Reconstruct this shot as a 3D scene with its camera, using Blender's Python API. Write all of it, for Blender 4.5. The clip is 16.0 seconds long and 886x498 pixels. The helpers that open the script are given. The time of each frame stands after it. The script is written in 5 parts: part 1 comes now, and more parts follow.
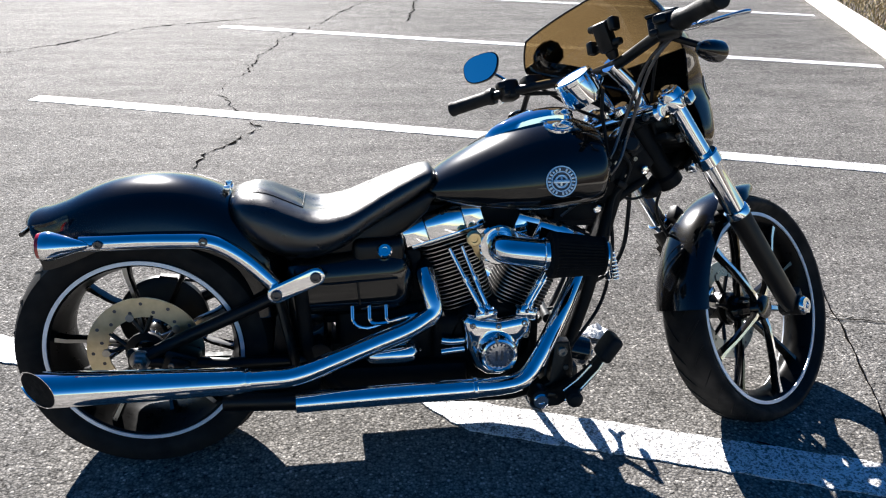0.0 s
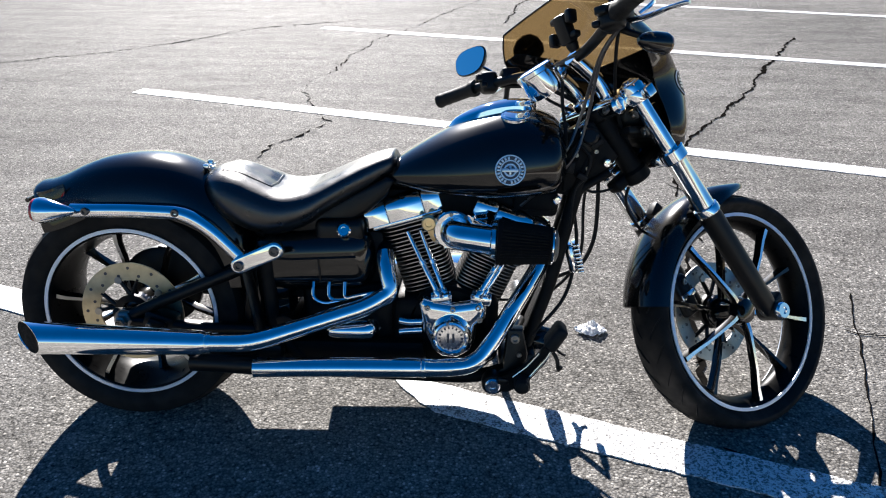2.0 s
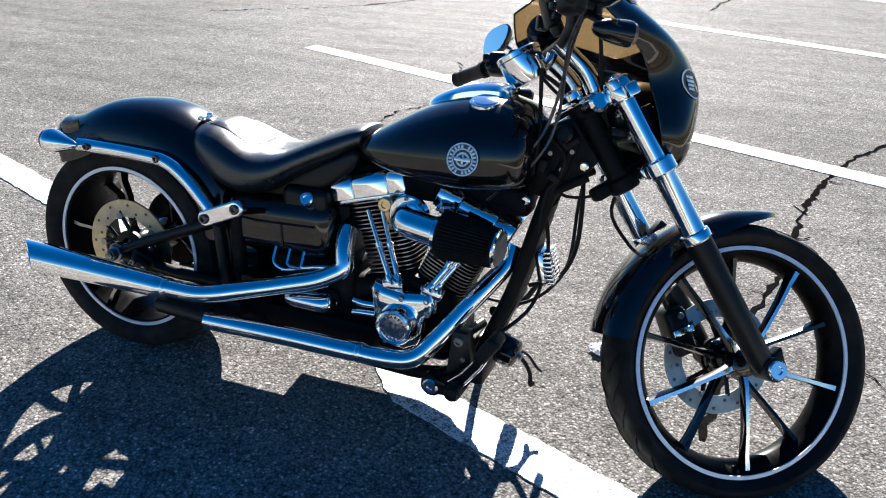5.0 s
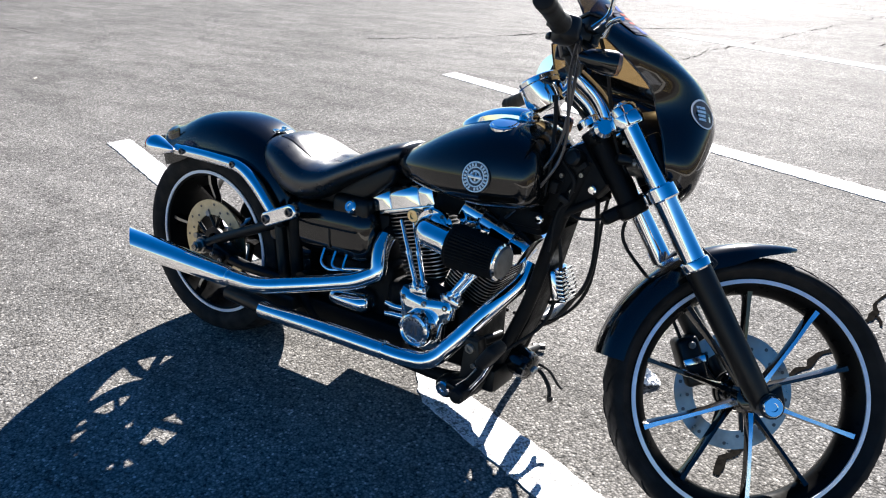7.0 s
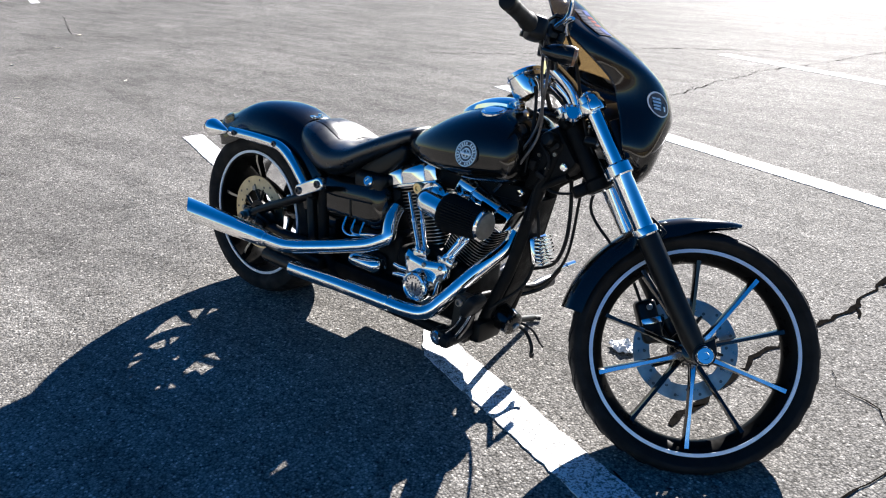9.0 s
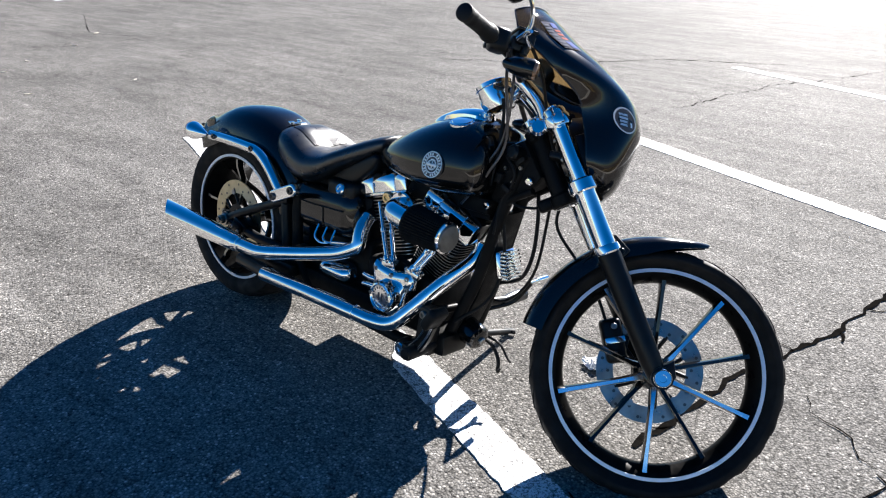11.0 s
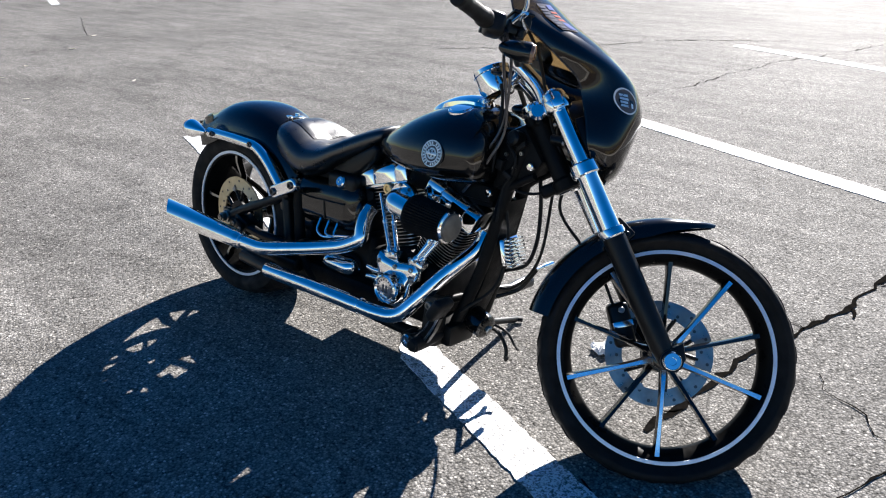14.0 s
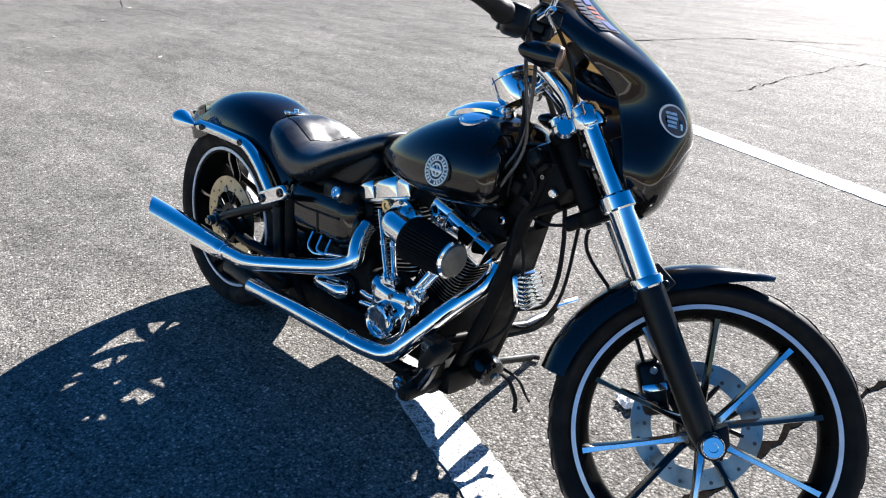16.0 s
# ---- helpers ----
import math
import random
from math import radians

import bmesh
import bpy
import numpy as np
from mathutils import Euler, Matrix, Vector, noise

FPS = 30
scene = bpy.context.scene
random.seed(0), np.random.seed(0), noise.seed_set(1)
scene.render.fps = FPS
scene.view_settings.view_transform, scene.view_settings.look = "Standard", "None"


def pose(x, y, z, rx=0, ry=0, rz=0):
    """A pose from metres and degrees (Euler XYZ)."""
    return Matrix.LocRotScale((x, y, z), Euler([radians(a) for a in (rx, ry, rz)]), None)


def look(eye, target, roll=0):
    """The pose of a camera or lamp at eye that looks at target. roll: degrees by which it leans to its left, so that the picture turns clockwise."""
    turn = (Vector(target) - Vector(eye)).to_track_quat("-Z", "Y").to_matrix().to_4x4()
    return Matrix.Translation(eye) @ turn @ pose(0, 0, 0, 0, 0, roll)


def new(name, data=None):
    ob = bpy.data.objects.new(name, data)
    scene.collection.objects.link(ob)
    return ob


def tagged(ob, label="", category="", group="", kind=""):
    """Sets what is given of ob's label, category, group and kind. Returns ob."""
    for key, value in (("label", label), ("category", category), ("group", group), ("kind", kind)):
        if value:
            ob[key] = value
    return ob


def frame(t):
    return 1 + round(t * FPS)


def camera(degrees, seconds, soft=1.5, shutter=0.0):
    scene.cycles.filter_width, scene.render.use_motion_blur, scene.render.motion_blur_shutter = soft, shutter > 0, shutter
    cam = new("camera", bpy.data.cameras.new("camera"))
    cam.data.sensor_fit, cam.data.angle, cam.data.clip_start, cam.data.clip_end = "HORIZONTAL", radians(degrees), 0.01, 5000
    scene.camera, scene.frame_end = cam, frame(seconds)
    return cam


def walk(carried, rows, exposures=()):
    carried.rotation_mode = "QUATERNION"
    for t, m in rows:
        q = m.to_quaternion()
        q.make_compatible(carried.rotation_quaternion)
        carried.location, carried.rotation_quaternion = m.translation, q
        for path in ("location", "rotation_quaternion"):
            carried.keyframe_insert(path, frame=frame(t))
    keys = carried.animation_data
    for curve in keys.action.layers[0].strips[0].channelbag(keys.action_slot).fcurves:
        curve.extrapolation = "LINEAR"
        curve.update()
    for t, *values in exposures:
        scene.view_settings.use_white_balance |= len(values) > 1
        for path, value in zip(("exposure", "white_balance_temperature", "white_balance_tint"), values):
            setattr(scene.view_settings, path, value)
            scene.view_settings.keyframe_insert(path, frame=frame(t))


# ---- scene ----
cam = camera(59.3, 16.0, 1.1)
PATH = [
    (0, (0.53, -1.766, 1.417), (0.752, 0.021, 0.547), 1.1),
    (0.5, (0.592, -1.725, 1.415), (0.778, 0.071, 0.556), 0.7),
    (1, (0.681, -1.772, 1.411), (0.735, 0.044, 0.573), -0.7),
    (1.5, (0.848, -1.851, 1.408), (0.804, -0.034, 0.574), 0.6),
    (2, (0.961, -1.87, 1.402), (0.86, -0.067, 0.542), -0.4),
    (2.5, (1.051, -1.768, 1.385), (0.868, 0.01, 0.488), -0.3),
    (3, (1.164, -1.668, 1.392), (0.819, 0.091, 0.504), -0.1),
    (3.5, (1.241, -1.642, 1.391), (0.795, 0.085, 0.486), -2.3),
    (4, (1.409, -1.685, 1.378), (0.887, 0.045, 0.519), 0.3),
    (4.2, (1.472, -1.704, 1.372), (0.938, 0.018, 0.506), 0.8),
    (6.3, (1.695, -1.414, 1.394), (0.832, 0.12, 0.445), -1.5),
    (6.5, (1.753, -1.442, 1.412), (0.864, 0.096, 0.493), -1.4),
    (7, (1.975, -1.561, 1.394), (0.941, -0.074, 0.547), -0.8),
    (7.5, (2.127, -1.659, 1.395), (1.029, -0.185, 0.605), -0.4),
    (8, (2.204, -1.735, 1.382), (1.128, -0.244, 0.594), 0.1),
    (8.5, (2.29, -1.775, 1.386), (1.118, -0.362, 0.591), -1.7),
    (9, (2.37, -1.733, 1.392), (1.179, -0.339, 0.594), -0.5),
    (9.5, (2.47, -1.638, 1.396), (1.243, -0.26, 0.624), 1.7),
    (12, (2.465, -1.598, 1.4), (1.237, -0.235, 0.603), -0.4),
    (12.5, (2.457, -1.604, 1.399), (1.257, -0.221, 0.594), 0.2),
    (13, (2.449, -1.595, 1.398), (1.244, -0.223, 0.58), -0.2),
    (13.5, (2.448, -1.592, 1.4), (1.235, -0.232, 0.575), -0.6),
    (14, (2.464, -1.58, 1.388), (1.224, -0.235, 0.579), -1.7),
    (14.5, (2.506, -1.546, 1.386), (1.227, -0.21, 0.625), -1.9),
    (15, (2.537, -1.524, 1.372), (1.234, -0.243, 0.559), -0.7),
    (15.5, (2.462, -1.416, 1.356), (1.162, -0.142, 0.527), -0.6),
    (16, (2.277, -1.255, 1.353), (0.979, 0.013, 0.512), 0.2),
]
EXPOSURES = [(0.0, 1.92), (2.0, 1.99), (4.2, 2.10), (6.3, 2.28), (7.3, 2.22), (9.7, 2.12), (14.3, 2.08), (15.0, 2.12), (16.0, 2.29)]
walk(cam, [(t, look(eye, target, roll)) for t, eye, target, roll in PATH], EXPOSURES)

# ---- light ----
SUN_EL, SUN_AZ = 28.5, 14.0          # degrees; azimuth from +y towards -x
world = bpy.data.worlds.new("sky")
scene.world = world
world.use_nodes = True
wt = world.node_tree
sky = wt.nodes.new("ShaderNodeTexSky")
sky.sky_type = "NISHITA"
sky.sun_disc = False
sky.sun_elevation = radians(SUN_EL)
sky.sun_rotation = radians(-SUN_AZ)
sky.air_density, sky.dust_density, sky.ozone_density = 0.9, 0.1, 2.5
wt.nodes["Background"].inputs["Strength"].default_value = 0.031
hsv = wt.nodes.new("ShaderNodeHueSaturation")
hsv.inputs["Hue"].default_value, hsv.inputs["Saturation"].default_value = 0.508, 1.42
wt.links.new(sky.outputs["Color"], hsv.inputs["Color"])
wt.links.new(hsv.outputs["Color"], wt.nodes["Background"].inputs["Color"])
sun = new("sun", bpy.data.lights.new("sun", "SUN"))
sun.data.energy, sun.data.angle, sun.data.color = 5.0, radians(0.53), (1.0, 0.955, 0.92)
_se = radians(SUN_EL)
_sd = Vector((-math.sin(radians(SUN_AZ)) * math.cos(_se), math.cos(radians(SUN_AZ)) * math.cos(_se), math.sin(_se)))
sun.matrix_world = look(_sd * 20, (0, 0, 0))


# ---- materials ----
def material(name, color, rough=0.5, metal=0.0, vary=0.0, scale=20.0, bump=0.0, bump_scale=200.0, coat=0.0, spots=0.0, spec=0.5):
    """Principled material with large and small variation of colour and gloss and a fine relief."""
    m = bpy.data.materials.new(name)
    m.use_nodes = True
    nt = m.node_tree
    b = nt.nodes["Principled BSDF"]
    b.inputs["Base Color"].default_value = (*color, 1)
    b.inputs["Roughness"].default_value = rough
    b.inputs["Metallic"].default_value = metal
    b.inputs["Coat Weight"].default_value = coat
    b.inputs["Specular IOR Level"].default_value = spec
    b.inputs["Coat Roughness"].default_value = 0.04
    co = nt.nodes.new("ShaderNodeTexCoord")
    if vary:
        n1 = nt.nodes.new("ShaderNodeTexNoise")
        n1.inputs["Scale"].default_value = scale
        n1.inputs["Detail"].default_value = 8
        nt.links.new(co.outputs["Object"], n1.inputs["Vector"])
        mr = nt.nodes.new("ShaderNodeMapRange")
        mr.inputs["From Min"].default_value, mr.inputs["From Max"].default_value = 0.3, 0.7
        mr.inputs["To Min"].default_value, mr.inputs["To Max"].default_value = 1 - vary, 1 + vary
        nt.links.new(n1.outputs["Fac"], mr.inputs["Value"])
        mx = nt.nodes.new("ShaderNodeVectorMath")
        mx.operation = "SCALE"
        mx.inputs[0].default_value = color
        nt.links.new(mr.outputs["Result"], mx.inputs["Scale"])
        nt.links.new(mx.outputs["Vector"], b.inputs["Base Color"])
        rr = nt.nodes.new("ShaderNodeMapRange")
        rr.inputs["From Min"].default_value, rr.inputs["From Max"].default_value = 0.35, 0.7
        rr.inputs["To Min"].default_value, rr.inputs["To Max"].default_value = rough * (1 - vary * 0.6), min(1, rough * (1 + vary * 1.2) + spots)
        nt.links.new(n1.outputs["Fac"], rr.inputs["Value"])
        nt.links.new(rr.outputs["Result"], b.inputs["Roughness"])
    if bump:
        n2 = nt.nodes.new("ShaderNodeTexNoise")
        n2.inputs["Scale"].default_value = bump_scale
        n2.inputs["Detail"].default_value = 4
        nt.links.new(co.outputs["Object"], n2.inputs["Vector"])
        bp = nt.nodes.new("ShaderNodeBump")
        bp.inputs["Strength"].default_value = bump
        bp.inputs["Distance"].default_value = 0.002
        nt.links.new(n2.outputs["Fac"], bp.inputs["Height"])
        nt.links.new(bp.outputs["Normal"], b.inputs["Normal"])
    return m


def asphalt_material():
    """Worn parking-lot asphalt: pale stones in a grey binder, broad stains, oily patches, coarse relief."""
    m = bpy.data.materials.new("asphalt")
    m.use_nodes = True
    nt = m.node_tree
    N, L = nt.nodes.new, nt.links.new
    b = nt.nodes["Principled BSDF"]
    b.inputs["Specular IOR Level"].default_value = 0.05
    b.inputs["Diffuse Roughness"].default_value = 0.3
    co = N("ShaderNodeTexCoord")
    vor = N("ShaderNodeTexVoronoi")
    vor.inputs["Scale"].default_value = 135
    L(co.outputs["Object"], vor.inputs["Vector"])
    ramp = N("ShaderNodeValToRGB")
    sep = N("ShaderNodeSeparateColor")
    L(vor.outputs["Color"], sep.inputs["Color"])
    L(sep.outputs["Red"], ramp.inputs["Fac"])
    e = ramp.color_ramp.elements
    e[0].position, e[0].color = 0.0, (0.12, 0.115, 0.104, 1)
    e[1].position, e[1].color = 1.0, (0.56, 0.53, 0.48, 1)
    for pos, c in ((0.25, (0.19, 0.181, 0.167, 1)), (0.75, (0.245, 0.233, 0.215, 1)), (0.92, (0.3, 0.285, 0.263, 1))):
        k = e.new(pos)
        k.color = c
    # gaps between the stones
    gap = N("ShaderNodeMapRange")
    gap.inputs["From Min"].default_value, gap.inputs["From Max"].default_value = 0.25, 0.75
    gap.inputs["To Min"].default_value, gap.inputs["To Max"].default_value = 1.12, 0.5
    L(vor.outputs["Distance"], gap.inputs["Value"])
    # broad stains and paving passes
    big = N("ShaderNodeTexNoise")
    big.inputs["Scale"].default_value, big.inputs["Detail"].default_value = 0.55, 6
    L(co.outputs["Object"], big.inputs["Vector"])
    bigr = N("ShaderNodeMapRange")
    bigr.inputs["From Min"].default_value, bigr.inputs["From Max"].default_value = 0.3, 0.7
    bigr.inputs["To Min"].default_value, bigr.inputs["To Max"].default_value = 0.8, 1.16
    L(big.outputs["Fac"], bigr.inputs["Value"])
    mid = N("ShaderNodeTexNoise")
    mid.inputs["Scale"].default_value, mid.inputs["Detail"].default_value, mid.inputs["Roughness"].default_value = 9, 8, 0.7
    L(co.outputs["Object"], mid.inputs["Vector"])
    midr = N("ShaderNodeMapRange")
    midr.inputs["From Min"].default_value, midr.inputs["From Max"].default_value = 0.3, 0.7
    midr.inputs["To Min"].default_value, midr.inputs["To Max"].default_value = 0.8, 1.18
    L(mid.outputs["Fac"], midr.inputs["Value"])
    # traffic streaks, long and narrow
    stm = N("ShaderNodeMapping")
    stm.inputs["Rotation"].default_value = (0, 0, radians(19))
    stm.inputs["Scale"].default_value = (0.7, 3.2, 1)
    L(co.outputs["Object"], stm.inputs["Vector"])
    stn = N("ShaderNodeTexNoise")
    stn.inputs["Scale"].default_value, stn.inputs["Detail"].default_value, stn.inputs["Roughness"].default_value = 1.6, 7, 0.65
    L(stm.outputs["Vector"], stn.inputs["Vector"])
    stv = N("ShaderNodeMapRange")
    stv.inputs["From Min"].default_value, stv.inputs["From Max"].default_value = 0.36, 0.6
    stv.inputs["To Min"].default_value, stv.inputs["To Max"].default_value = 0.74, 1.06
    L(stn.outputs["Fac"], stv.inputs["Value"])
    big2 = N("ShaderNodeMath")
    big2.operation = "MULTIPLY"
    L(bigr.outputs["Result"], big2.inputs[0])
    L(stv.outputs["Result"], big2.inputs[1])
    # dark pits where stones have come out
    pit = N("ShaderNodeTexNoise")
    pit.inputs["Scale"].default_value, pit.inputs["Detail"].default_value, pit.inputs["Roughness"].default_value = 62, 4, 0.65
    L(co.outputs["Object"], pit.inputs["Vector"])
    pitr = N("ShaderNodeMapRange")
    pitr.inputs["From Min"].default_value, pitr.inputs["From Max"].default_value = 0.37, 0.44
    pitr.inputs["To Min"].default_value, pitr.inputs["To Max"].default_value = 0.32, 1.04
    L(pit.outputs["Fac"], pitr.inputs["Value"])
    # hairline net of ageing
    warp = N("ShaderNodeVectorMath")
    warp.operation = "MULTIPLY_ADD"
    warp.inputs[1].default_value = (0.22, 0.22, 0.22)
    L(mid.outputs["Color"], warp.inputs[0])
    L(co.outputs["Object"], warp.inputs[2])
    net = N("ShaderNodeTexVoronoi")
    net.feature = "DISTANCE_TO_EDGE"
    net.inputs["Scale"].default_value = 1.7
    L(warp.outputs["Vector"], net.inputs["Vector"])
    netr = N("ShaderNodeMapRange")
    netr.inputs["From Min"].default_value, netr.inputs["From Max"].default_value = 0.0, 0.012
    netr.inputs["To Min"].default_value, netr.inputs["To Max"].default_value = 0.62, 1.0
    L(net.outputs["Distance"], netr.inputs["Value"])
    m1, m2, m3, m4 = N("ShaderNodeMath"), N("ShaderNodeMath"), N("ShaderNodeMath"), N("ShaderNodeMath")
    m1.operation = m2.operation = m3.operation = m4.operation = "MULTIPLY"
    L(gap.outputs["Result"], m1.inputs[0])
    L(big2.outputs["Value"], m1.inputs[1])
    L(m1.outputs["Value"], m2.inputs[0])
    L(midr.outputs["Result"], m2.inputs[1])
    sc = N("ShaderNodeVectorMath")
    sc.operation = "SCALE"
    L(ramp.outputs["Color"], sc.inputs[0])
    L(m2.outputs["Value"], m3.inputs[0])
    L(pitr.outputs["Result"], m3.inputs[1])
    L(m3.outputs["Value"], m4.inputs[0])
    L(netr.outputs["Result"], m4.inputs[1])
    L(m4.outputs["Value"], sc.inputs["Scale"])
    L(sc.outputs["Vector"], b.inputs["Base Color"])
    rr = N("ShaderNodeMapRange")
    rr.inputs["To Min"].default_value, rr.inputs["To Max"].default_value = 0.62, 0.95
    L(sep.outputs["Green"], rr.inputs["Value"])
    L(rr.outputs["Result"], b.inputs["Roughness"])
    # relief: stones and coarse unevenness
    bp = N("ShaderNodeBump")
    bp.inputs["Strength"].default_value, bp.inputs["Distance"].default_value = 0.6, 0.004
    hs = N("ShaderNodeMath")
    hs.operation = "SUBTRACT"
    L(sep.outputs["Blue"], hs.inputs[0])
    L(vor.outputs["Distance"], hs.inputs[1])
    L(hs.outputs["Value"], bp.inputs["Height"])
    bp2 = N("ShaderNodeBump")
    bp2.inputs["Strength"].default_value, bp2.inputs["Distance"].default_value = 0.4, 0.02
    L(mid.outputs["Fac"], bp2.inputs["Height"])
    L(bp.outputs["Normal"], bp2.inputs["Normal"])
    L(bp2.outputs["Normal"], b.inputs["Normal"])
    return m


def paint_material():
    """Worn white road paint, with stones showing through where it has rubbed off."""
    m = bpy.data.materials.new("road_paint")
    m.use_nodes = True
    nt = m.node_tree
    N, L = nt.nodes.new, nt.links.new
    b = nt.nodes["Principled BSDF"]
    b.inputs["Roughness"].default_value = 0.6
    co = N("ShaderNodeTexCoord")
    n1 = N("ShaderNodeTexNoise")
    n1.inputs["Scale"].default_value, n1.inputs["Detail"].default_value, n1.inputs["Roughness"].default_value = 45, 10, 0.75
    L(co.outputs["Object"], n1.inputs["Vector"])
    r = N("ShaderNodeValToRGB")
    e = r.color_ramp.elements
    e[0].position, e[0].color = 0.40, (0.2, 0.19, 0.18, 1)
    e[1].position, e[1].color = 0.47, (0.74, 0.74, 0.74, 1)
    L(n1.outputs["Fac"], r.inputs["Fac"])
    n2 = N("ShaderNodeTexNoise")
    n2.inputs["Scale"].default_value, n2.inputs["Detail"].default_value, n2.inputs["Roughness"].default_value = 150, 3, 0.6
    L(co.outputs["Object"], n2.inputs["Vector"])
    pit = N("ShaderNodeMapRange")
    pit.inputs["From Min"].default_value, pit.inputs["From Max"].default_value = 0.42, 0.5
    pit.inputs["To Min"].default_value, pit.inputs["To Max"].default_value = 0.25, 1.0
    L(n2.outputs["Fac"], pit.inputs["Value"])
    worn = N("ShaderNodeVectorMath")
    worn.operation = "SCALE"
    L(r.outputs["Color"], worn.inputs[0])
    L(pit.outputs["Result"], worn.inputs["Scale"])
    L(worn.outputs["Vector"], b.inputs["Base Color"])
    v = N("ShaderNodeTexVoronoi")
    v.inputs["Scale"].default_value = 120
    L(co.outputs["Object"], v.inputs["Vector"])
    bp = N("ShaderNodeBump")
    bp.inputs["Strength"].default_value, bp.inputs["Distance"].default_value = 0.6, 0.003
    bp.invert = True
    L(v.outputs["Distance"], bp.inputs["Height"])
    L(bp.outputs["Normal"], b.inputs["Normal"])
    return m


ASPHALT = asphalt_material()
PAINT = paint_material()
CRACK = material("crack_fill", (0.006, 0.0055, 0.005), 1.0, vary=0.4, scale=60, bump=0.6, bump_scale=150, spec=0.0)
CONCRETE = material("concrete", (0.5, 0.47, 0.42), 0.85, vary=0.25, scale=12, bump=0.6, bump_scale=90)
SOIL = material("soil", (0.07, 0.05, 0.035), 0.95, vary=0.4, scale=6, bump=0.9, bump_scale=40)
STRAW = material("dry_grass", (0.36, 0.28, 0.13), 0.8, vary=0.4, scale=3)
BUSH = material("bush_leaf", (0.035, 0.04, 0.03), 0.7, vary=0.5, scale=5)
PAPER = material("paper", (0.8, 0.79, 0.78), 0.8, vary=0.05, scale=30)
LEAF = material("fallen_leaf", (0.72, 0.66, 0.55), 0.7, vary=0.3, scale=30)
CHROME = material("chrome", (0.88, 0.89, 0.9), 0.03, 1.0, vary=0.05, scale=30, spots=0.012)
SOFTCHROME = material("hazy_chrome", (0.86, 0.87, 0.88), 0.11, 1.0, vary=0.05, scale=30)
STEEL = material("brushed_steel", (0.32, 0.31, 0.29), 0.3, 1.0, vary=0.15, scale=40)
ALU = material("machined_aluminium", (0.8, 0.83, 0.87), 0.16, 1.0, vary=0.08, scale=60)
GLOSS = material("black_gloss_paint", (0.004, 0.0038, 0.0036), 0.2, 0.0, vary=0.2, scale=6, spec=0.1, coat=0.85)
SATIN = material("black_satin_paint", (0.004, 0.004, 0.004), 0.36, 0.0, vary=0.3, scale=25, bump=0.05, bump_scale=300, spec=0.28)
WRINKLE = material("black_wrinkle_finish", (0.004, 0.004, 0.004), 0.55, 0.0, vary=0.3, scale=30, bump=0.3, bump_scale=350, spec=0.15)
RIMBLACK = material("black_rim_paint", (0.004, 0.004, 0.004), 0.3, 0.0, vary=0.3, scale=25, spec=0.07)
RUBBER = material("tyre_rubber", (0.006, 0.0058, 0.0056), 0.7, vary=0.35, scale=22, bump=0.2, bump_scale=250, spec=0.25)
GRIP = material("grip_rubber", (0.006, 0.006, 0.006), 0.6, vary=0.2, scale=40, bump=0.3, bump_scale=300, spec=0.25)
LEATHER = material("seat_vinyl", (0.006, 0.0058, 0.0056), 0.3, vary=0.2, scale=30, bump=0.16, bump_scale=260, spec=0.85)
STRIPE = material("rim_stripe", (0.72, 0.76, 0.82), 0.35, 0.3, vary=0.08, scale=30)
FINEDGE = material("machined_fin", (0.3, 0.285, 0.28), 0.32, 1.0, vary=0.15, scale=40)
DULL = material("dull_grey_metal", (0.2, 0.19, 0.17), 0.5, 0.7, vary=0.25, scale=50, bump=0.3, bump_scale=500)
GOLDSTEEL = material("golden_steel", (0.5, 0.43, 0.29), 0.33, 1.0, vary=0.15, scale=40)
BRASS = material("gold_anodised", (0.72, 0.55, 0.3), 0.3, 1.0, vary=0.12, scale=40)
PLEAT = material("filter_cloth", (0.005, 0.005, 0.005), 0.85, vary=0.3, scale=60, bump=0.4, bump_scale=400, spec=0.15)
AMBER = material("amber_lens", (0.2, 0.1, 0.05), 0.2, coat=1.0)
BADGE = material("badge_silver", (0.75, 0.74, 0.72), 0.3, 0.8, vary=0.15, scale=80)
STICKER = material("white_sticker", (0.75, 0.74, 0.74), 0.5, vary=0.08, scale=60)
PALEPRINT = material("pale_print", (0.09, 0.1, 0.14), 0.85, spec=0.05)
DECAL = material("faded_decal", (0.035, 0.04, 0.07), 0.85, vary=0.25, scale=90, spec=0.05)
INK = material("dark_print", (0.06, 0.055, 0.06), 0.5)
REDPRINT = material("red_print", (0.28, 0.07, 0.06), 0.85, spec=0.05)
BLUEPRINT = material("blue_print", (0.05, 0.08, 0.25), 0.85, spec=0.05)
MIRRORGLASS = material("mirror_glass", (0.97, 1.0, 0.93), 0.01, 1.0)
DARKSTEEL = material("dark_steel", (0.09, 0.09, 0.095), 0.3, 0.9, vary=0.2, scale=60)
RED = material("red_lens", (0.35, 0.01, 0.01), 0.15, coat=1.0)


